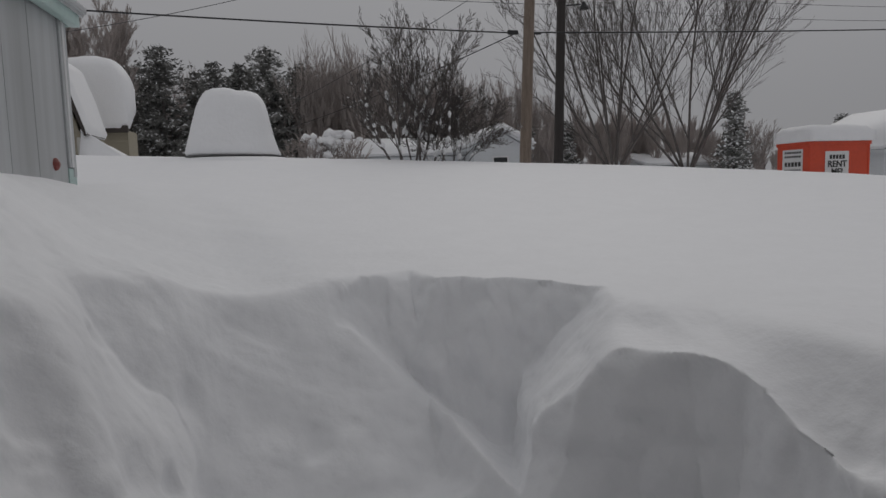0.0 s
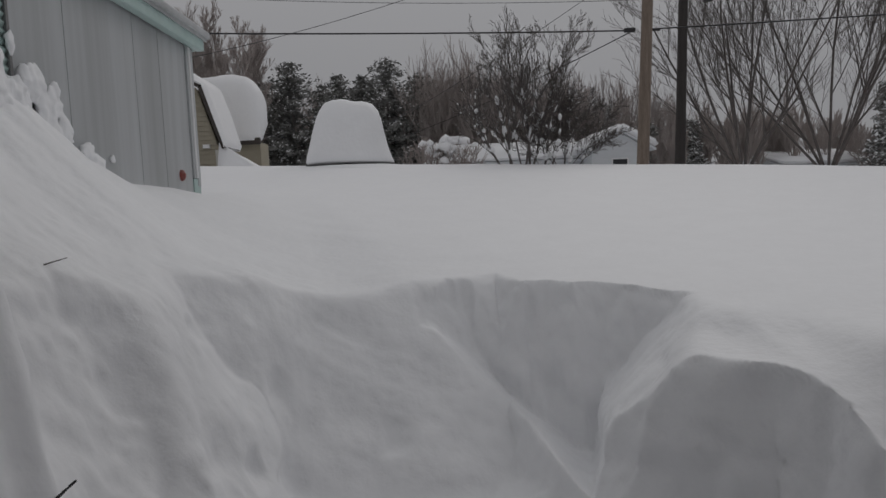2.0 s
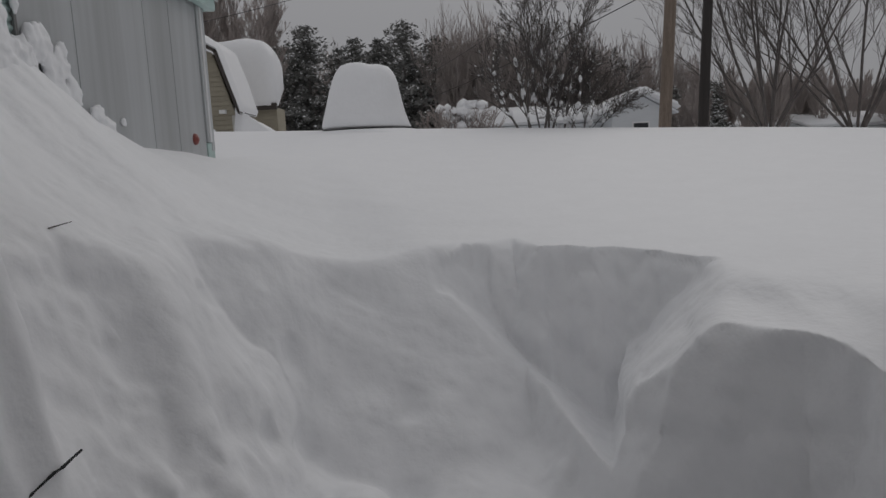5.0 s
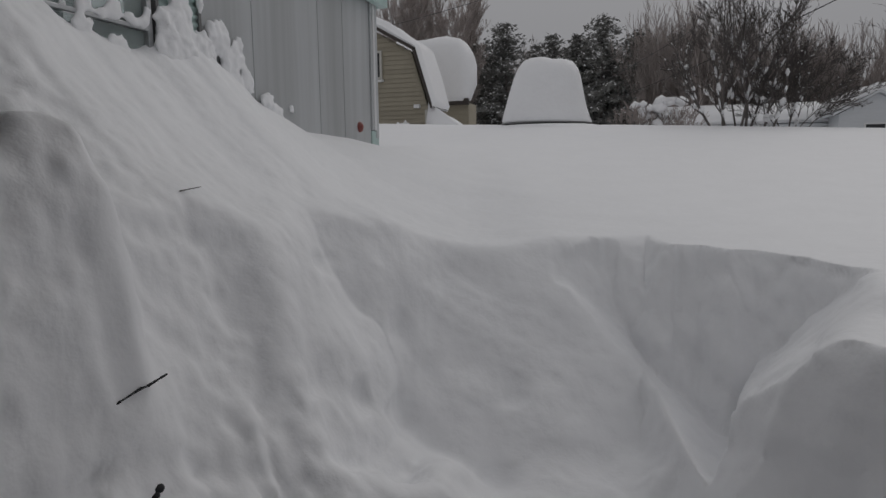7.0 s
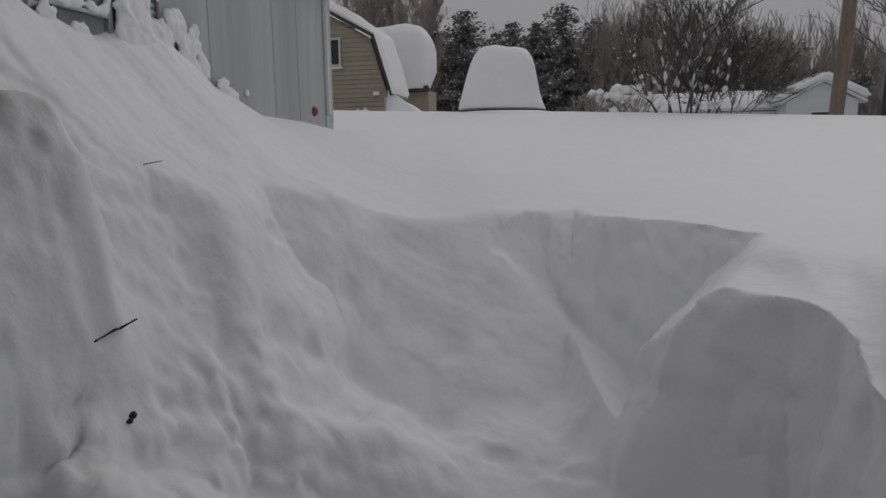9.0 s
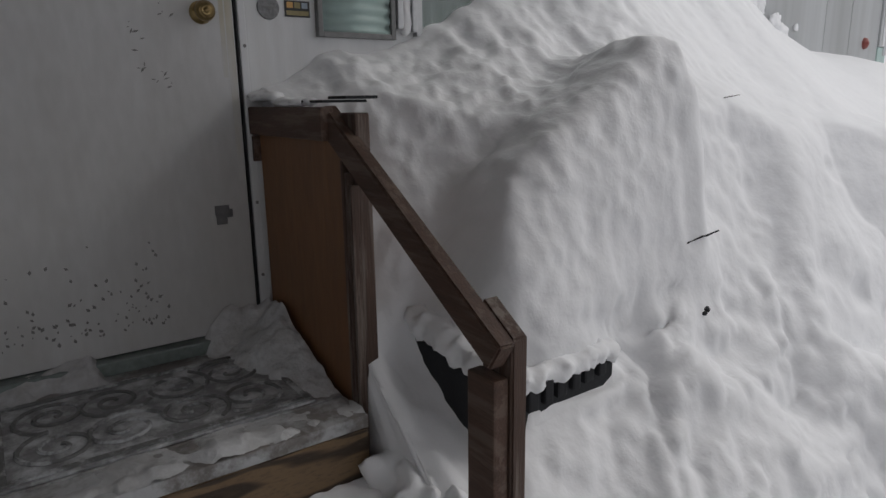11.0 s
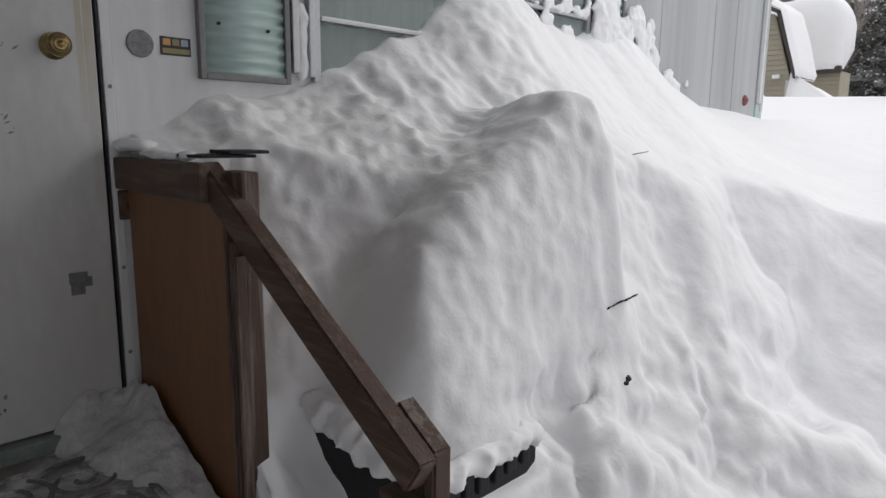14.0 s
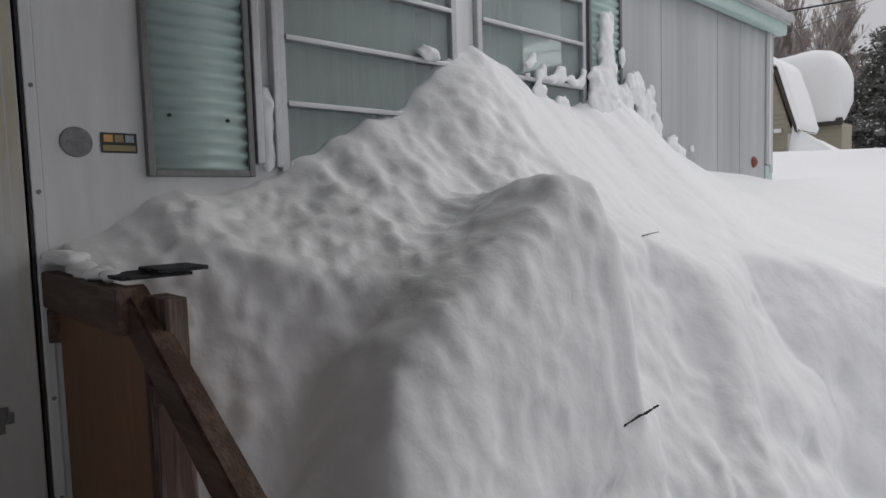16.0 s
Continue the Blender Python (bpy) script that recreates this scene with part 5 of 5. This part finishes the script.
build_wing()
drift = bmesh.new()
fan = [drift.verts.new(c) for c in ((-2.76, 13.95, 2.95), (-2.76, 15.4, 2.7), (-1.7, 14.2, 2.15), (-1.75, 15.6, 2.15), (-2.78, 13.8, 2.1), (-2.78, 16.2, 2.1))]
bmesh.ops.convex_hull(drift, input=fan)
bmesh.ops.subdivide_edges(drift, edges=drift.edges[:], cuts=4, use_grid_fill=True)
for v in drift.verts:
    v.co += Vector((0.5, 0.5, 1)) * 0.05 * noise.noise(v.co * 3)
drift.transform(SHED_MOVE)
tagged(part("snow_drift", drift, SNOW_CRUST, smooth=True), "pile of snow slid down against the shed wall", "snow")
stuck_snow("snow_clump", [(-5.35, 19.2, 2.75, 0.13, (0.8, 1, 1.4)), (-5.58, 19.2, 2.72, 0.10, (0.8, 1, 1.5))], "two small snow-capped stubs by the shed")


# ---- the snow-loaded round table ----
def build_table():
    cx, cy = 0.18, 12.0
    table = thing("patio_table", "round patio table with a dark rim, half buried in snow", "table", at=(cx, cy, 1.6))
    bm = bmesh.new()
    rod(bm, (0, 0, 0.680), (0, 0, 0.696), 0.818, 0.818, 64)
    part("tabletop", bm, DARK_FRAME, table)
    bm = bmesh.new()
    rod(bm, (0, 0, 0.0), (0, 0, 0.66), 0.06, 0.05, 16)
    part("pedestal", bm, DARK_FRAME, table)
    verts, faces = [], []
    prof = [(0.70, -0.02), (0.80, -0.01), (0.815, 0.03), (0.79, 0.12), (0.72, 0.34), (0.65, 0.60), (0.59, 0.82), (0.53, 0.97), (0.44, 1.07), (0.32, 1.12), (0.18, 1.13), (0.06, 1.135)]
    n = 72
    for r, h in prof:
        for i in range(n):
            a = 2 * math.pi * i / n
            x, y = r * math.cos(a), r * math.sin(a)
            w = 0.05 * noise.noise(Vector((x * 1.8, y * 1.8, h * 1.5))) * (1 if h > 0.1 else 0.2)
            dip = 0.05 * noise.noise(Vector((x * 3.5 + 4, y * 3.5, 0))) if h > 1.0 else 0
            verts.append((cx + 0.0 + x * (1 + w), cy + y * (1 + w), 2.31 + h + dip - 0.02 * x))
    for j in range(len(prof) - 1):
        for i in range(n):
            k = (i + 1) % n
            faces.append((j * n + i, j * n + k, (j + 1) * n + k, (j + 1) * n + i))
    faces.append(tuple((len(prof) - 1) * n + i for i in range(n)))
    faces.append(tuple(reversed(range(n))))
    tagged(mesh_of("table_snow", verts, faces, SNOW_CRUST), "tall thimble-shaped load of snow on the round table", "snow")
    # drift swept up round the foot of the table
    verts, faces = [], []
    prof = [(1.9, -0.42), (1.45, -0.20), (1.1, -0.07), (0.9, -0.03), (0.70, -0.02)]
    for r, h in prof:
        for i in range(n):
            a = 2 * math.pi * i / n
            verts.append((cx + r * math.cos(a), cy + r * math.sin(a), 2.285 + h))
    for j in range(len(prof) - 1):
        for i in range(n):
            k = (i + 1) % n
            faces.append((j * n + i, j * n + k, (j + 1) * n + k, (j + 1) * n + i))
    tagged(mesh_of("snow_drift", verts, faces, SNOW), "snow swept up round the table's foot", "snow")


build_table()


# ---- poles and wires ----
def build_poles():
    pole = thing("utility_pole", "weathered tan wooden utility pole with a cable clamp", "utility pole", at=(7.55, 18, 1.6))
    bm = rod(bmesh.new(), (0, 0, 0), (0.42, 0, 9.5), 0.17, 0.13, 20)
    part("shaft", bm, POLE_TAN, pole, smooth=False)
    bm = boxed((-0.45, -0.10, 4.28), (-0.14, 0.0, 4.40), 0.03)
    part("cable_clamp", bm, CABLE, pole)
    bm = boxed((0.2, -0.06, 4.30), (0.55, 0.0, 4.36), 0.015)
    part("cable_clamp", bm, CABLE, pole)
    pole2 = thing("utility_pole", "dark creosoted utility pole with a street lamp arm", "utility pole", at=(9.75, 21, 1.6))
    bm = rod(bmesh.new(), (0, 0, 0), (0.32, 0, 10.5), 0.165, 0.13, 20)
    part("shaft", bm, POLE_BLACK, pole2)
    bm = rod(bmesh.new(), (0.1, -0.02, 5.95), (0.85, -0.02, 6.02), 0.025, sides=10)
    part("lamp_arm", bm, CABLE, pole2)
    bm = rod(bmesh.new(), (0.98, -0.02, 5.88), (0.98, -0.02, 6.0), 0.17, 0.09, 16)
    rod(bm, (0.98, -0.02, 5.98), (0.98, -0.02, 6.10), 0.09, 0.05, 16)
    part("lamp_head", bm, CABLE, pole2)


build_poles()


def wire(name, a, b, sag, r, mat, label):
    """One hanging tube from a to b."""
    a, b = Vector(a), Vector(b)
    u = (b - a).cross(Vector((0, 0, 1))).normalized()
    verts, faces, n = [], [], 24
    for k in range(n + 1):
        q = k / n
        c = a.lerp(b, q) - Vector((0, 0, sag * 4 * q * (1 - q)))
        for i in range(5):
            t = 2 * math.pi * i / 5
            verts.append(tuple(c + u * (r * math.cos(t)) + Vector((0, 0, r * math.sin(t)))))
    for k in range(n):
        for i in range(5):
            j = (i + 1) % 5
            faces.append((k * 5 + i, k * 5 + j, k * 5 + 5 + j, k * 5 + 5 + i))
    return tagged(mesh_of(name, verts, faces, mat), label, "cable")



wire("cable", (7.3, 17.95, 5.93), (-16.0, 15.4, 6.35), 0.15, 0.022, CABLE, "black overhead cable clamped to the tan pole")
wire("cable", (7.9, 17.95, 5.95), (42.0, 21.5, 8.0), 0.15, 0.022, CABLE, "black overhead cable clamped to the tan pole")
wire("cable", (7.3, 17.95, 5.9), (-2.0, 46.0, 5.4), 0.3, 0.016, CABLE, "black service cable running down to the houses")
wire("cable", (-7.2, 22.5, 6.55), (9.0, 21.0, 10.6), 0.5, 0.012, CABLE_GREY, "grey wire rising from the shed to the pole")
wire("cable", (9.6, 21, 9.5), (-1.5, 34.0, 5.0), 0.3, 0.012, CABLE_GREY, "grey wire strung between pole and houses")
wire("cable", (9.6, 21, 7.6), (-14.0, 22.0, 9.4), 0.4, 0.010, CABLE_GREY, "thin grey wire overhead")
wire("cable", (9.6, 21, 8.0), (-14.0, 25.0, 10.9), 0.3, 0.010, CABLE_GREY, "thin grey wire overhead")
for z, e in ((8.2, 9.4), (8.9, 9.9), (7.6, 8.9)):
    wire("cable", (9.9, 21, z), (48.0, 27.0, e + 1.6), 0.8, 0.010, CABLE_GREY, "thin grey wire overhead")


# ---- far houses and the moving boxes ----
def gable_house(name, label, x0, x1, y0, y1, base, eave, ridge, axis, snow=0.45, wins=()):
    """A house with a gabled roof; axis "x": the ridge runs along x."""
    cx, cy = (x0 + x1) / 2, (y0 + y1) / 2
    house = thing(name, label, "house", at=(cx, cy, base))
    inv = Matrix.Translation((-cx, -cy, -base))

    def prism(a0, a1, b0, b1, e, r, thick):
        bm = bmesh.new()
        mid = (b0 + b1) / 2
        prof = [(b0, e - thick), (b0, e), (mid, r), (b1, e), (b1, e - thick)] + ([(mid, r - thick)] if thick < 1.5 else [])
        rows = [[bm.verts.new((a, b, z) if axis == "x" else (b, a, z)) for b, z in prof] for a in (a0, a1)]
        bm.faces.new(rows[0])
        bm.faces.new(rows[1][::-1])
        for i in range(len(prof)):
            j = (i + 1) % len(prof)
            bm.faces.new((rows[0][j], rows[0][i], rows[1][i], rows[1][j]))
        bmesh.ops.recalc_face_normals(bm, faces=bm.faces)
        return bm

    a = (x0, x1, y0, y1) if axis == "x" else (y0, y1, x0, x1)
    for nm, bm, mat, lab in (("wall", prism(*a, eave, ridge - 0.12, eave - base), HOUSE_WHITE, ""),
                             ("roof", prism(a[0] - 0.3, a[1] + 0.3, a[2] - 0.35, a[3] + 0.35, eave + 0.02, ridge + 0.06, 0.14), HOUSE_WHITE, "")):
        bm.transform(inv)
        part(nm, bm, mat, house, lab)
    sn = prism(a[0] - 0.42, a[1] + 0.42, a[2] - 0.5, a[3] + 0.5, eave + 0.05 + snow, ridge + 0.08 + snow, snow)
    bmesh.ops.bevel(sn, geom=sn.edges[:], offset=0.16, segments=3, affect="EDGES")
    for v in sn.verts:
        v.co.z += 0.08 * noise.noise(v.co * 0.7)
    tagged(part("roof_snow", sn, SNOW_CRUST, smooth=True), "thick snow on the house roof", "snow")
    for wx0, wx1, z0, z1 in wins:
        fr = bmesh.new()
        box(fr, (wx0 - 0.08, y0 - 0.04, z0 - 0.08), (wx1 + 0.08, y0 - 0.002, z1 + 0.08))
        fr.transform(inv)
        w = part("window", fr, SIGN_WHITE, house)
        pn = boxed((wx0, y0 - 0.05, z0), (wx1, y0 - 0.042, z1))
        pn.transform(inv)
        part("pane", pn, DARK_ROOM, w)


gable_house("house", "low white house with a snow-covered gable roof", 11.7, 15.3, 40.5, 48.0, 0.8, 4.0, 5.15, "y", 0.42, ((13.0, 13.9, 2.6, 3.4),))
gable_house("house", "long white house under a snowy roof", 1.6, 11.6, 43.0, 50.0, 0.8, 3.6, 4.7, "x", 0.42, ((7.0, 8.2, 2.4, 3.3),))
gable_house("house", "small white house behind the maples", 25.2, 30.2, 43.0, 49.0, 0.4, 2.6, 3.3, "x", 0.42)
gable_house("house", "white house with a steep snowy roof", 33.6, 44.0, 31.5, 39.0, 0.2, 3.0, 5.4, "y", 0.45, ((34.1, 35.3, 1.5, 2.4),))

hedge = bmesh.new()
for k in range(60):
    blob(hedge, (rs.gauss(2.4, 0.55), rs.uniform(32.0, 33.2), rs.uniform(2.4, 4.5)), rs.uniform(0.15, 0.36), k, (1, 1, 0.7), 0.6, 1)
tagged(part("snowy_bush", hedge, SNOW_CRUST, smooth=True), "dense bush weighed down with snow", "shrub")
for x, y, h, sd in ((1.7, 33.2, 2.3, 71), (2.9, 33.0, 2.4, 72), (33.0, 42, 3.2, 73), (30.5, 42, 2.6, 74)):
    bare_tree("shrub", (x, y, 1.5), "snowy shrub by the far houses", sd, h, 0.05, "far shrubs", BARK_HAZED, snow=60, thin=0.015, stems=6, lean=0.6, levels=2, spread=0.6, twigs=4, up=0.3, first=0.1)


def lettering(text, size, at, turn, mat, parent, name="lettering"):
    cu = bpy.data.curves.new(name, "FONT")
    cu.body, cu.size, cu.extrude, cu.align_x, cu.align_y = text, size, 0.006, "CENTER", "CENTER"
    cu.offset = size * 0.02
    tmp = new("tmp_text", cu)
    me = bpy.data.meshes.new_from_object(tmp)
    bpy.data.objects.remove(tmp)
    me.materials.clear()
    me.materials.append(mat)
    ob = new(name, me)
    ob.parent = parent
    ob.matrix_basis = Matrix.Translation(at) @ turn
    return ob


def build_storage_box():
    """One storage box seen on its corner, with a sign on each of two faces."""
    w, d, h, base = 2.43, 1.5, 2.1, 0.70
    bx = thing("storage_box", "orange-red storage box with white signs, capped with snow", "container", at=(17.87, 19.0, base))
    part("body", boxed((0, 0, 0), (w, d, h), 0.03), ORANGE, bx)
    part("lid_band", boxed((-0.03, -0.03, h - 0.10), (w + 0.03, d + 0.03, h + 0.02), 0.02), ORANGE, bx)
    for xx in (0.03, w - 0.10):
        part("corner_post", boxed((xx, -0.02, 0.0), (xx + 0.07, 0.01, h - 0.12), 0.008), ORANGE, bx)
    flat = Matrix.Rotation(math.pi / 2, 4, "X")
    x0, x1, z0, z1 = 0.64, 1.56, 0.85, 1.78
    sign = part("sign", boxed((x0, -0.025, z0), (x1, -0.001, z1), 0.006), SIGN_WHITE, bx, "white sign with black letters")
    lettering("RENT", 0.30, ((x0 + x1) / 2, -0.032, 1.34), flat, INK, sign)
    lettering("ME!", 0.30, ((x0 + x1) / 2, -0.032, 1.08), flat, INK, sign)
    for k in range(5):
        part("letter_bar", boxed((x0 + 0.16 + k * 0.125, -0.030, 1.52), (x0 + 0.25 + k * 0.125, -0.026, 1.66)), INK, sign)
    side = part("sign", boxed((-0.025, 0.25, 0.80), (-0.001, 1.20, 1.88), 0.006), SIGN_WHITE, bx, "white sign with dark bars of lettering")
    for z, t, n in ((1.74, 0.07, 7), (1.60, 0.07, 7), (1.30, 0.15, 5), (1.16, 0.04, 9), (1.06, 0.04, 9), (0.93, 0.06, 7)):
        for k in range(n):
            s = 0.80 / n
            part("letter_bar", boxed((-0.030, 0.32 + k * s, z), (-0.026, 0.32 + (k + 0.75) * s, z + t)), INK, side)
    top = bmesh.new()
    box(top, (-0.08, -0.10, h + 0.02), (w + 0.08, d + 0.10, h + 0.60))
    bmesh.ops.subdivide_edges(top, edges=top.edges[:], cuts=10, use_grid_fill=True)
    c = Vector((w / 2, d / 2, h + 0.3))
    for v in top.verts:
        q = v.co - c
        k = max(abs(q.x) / (w / 2 + 0.08), abs(q.y) / (d / 2 + 0.1)) ** 6
        v.co.z += (0.05 * noise.noise(v.co * 1.2) - 0.20 * k * (q.z / 0.3)) * (q.z > 0)
        v.co += Vector((q.x, q.y, 0)) * 0.05 * noise.noise(v.co * 1.9)
    top.transform(Matrix.Translation((17.87, 19.0, base)))
    tagged(part("box_snow", top, SNOW_CRUST, smooth=True), "thick pillow of snow on the storage box", "snow")


build_storage_box()
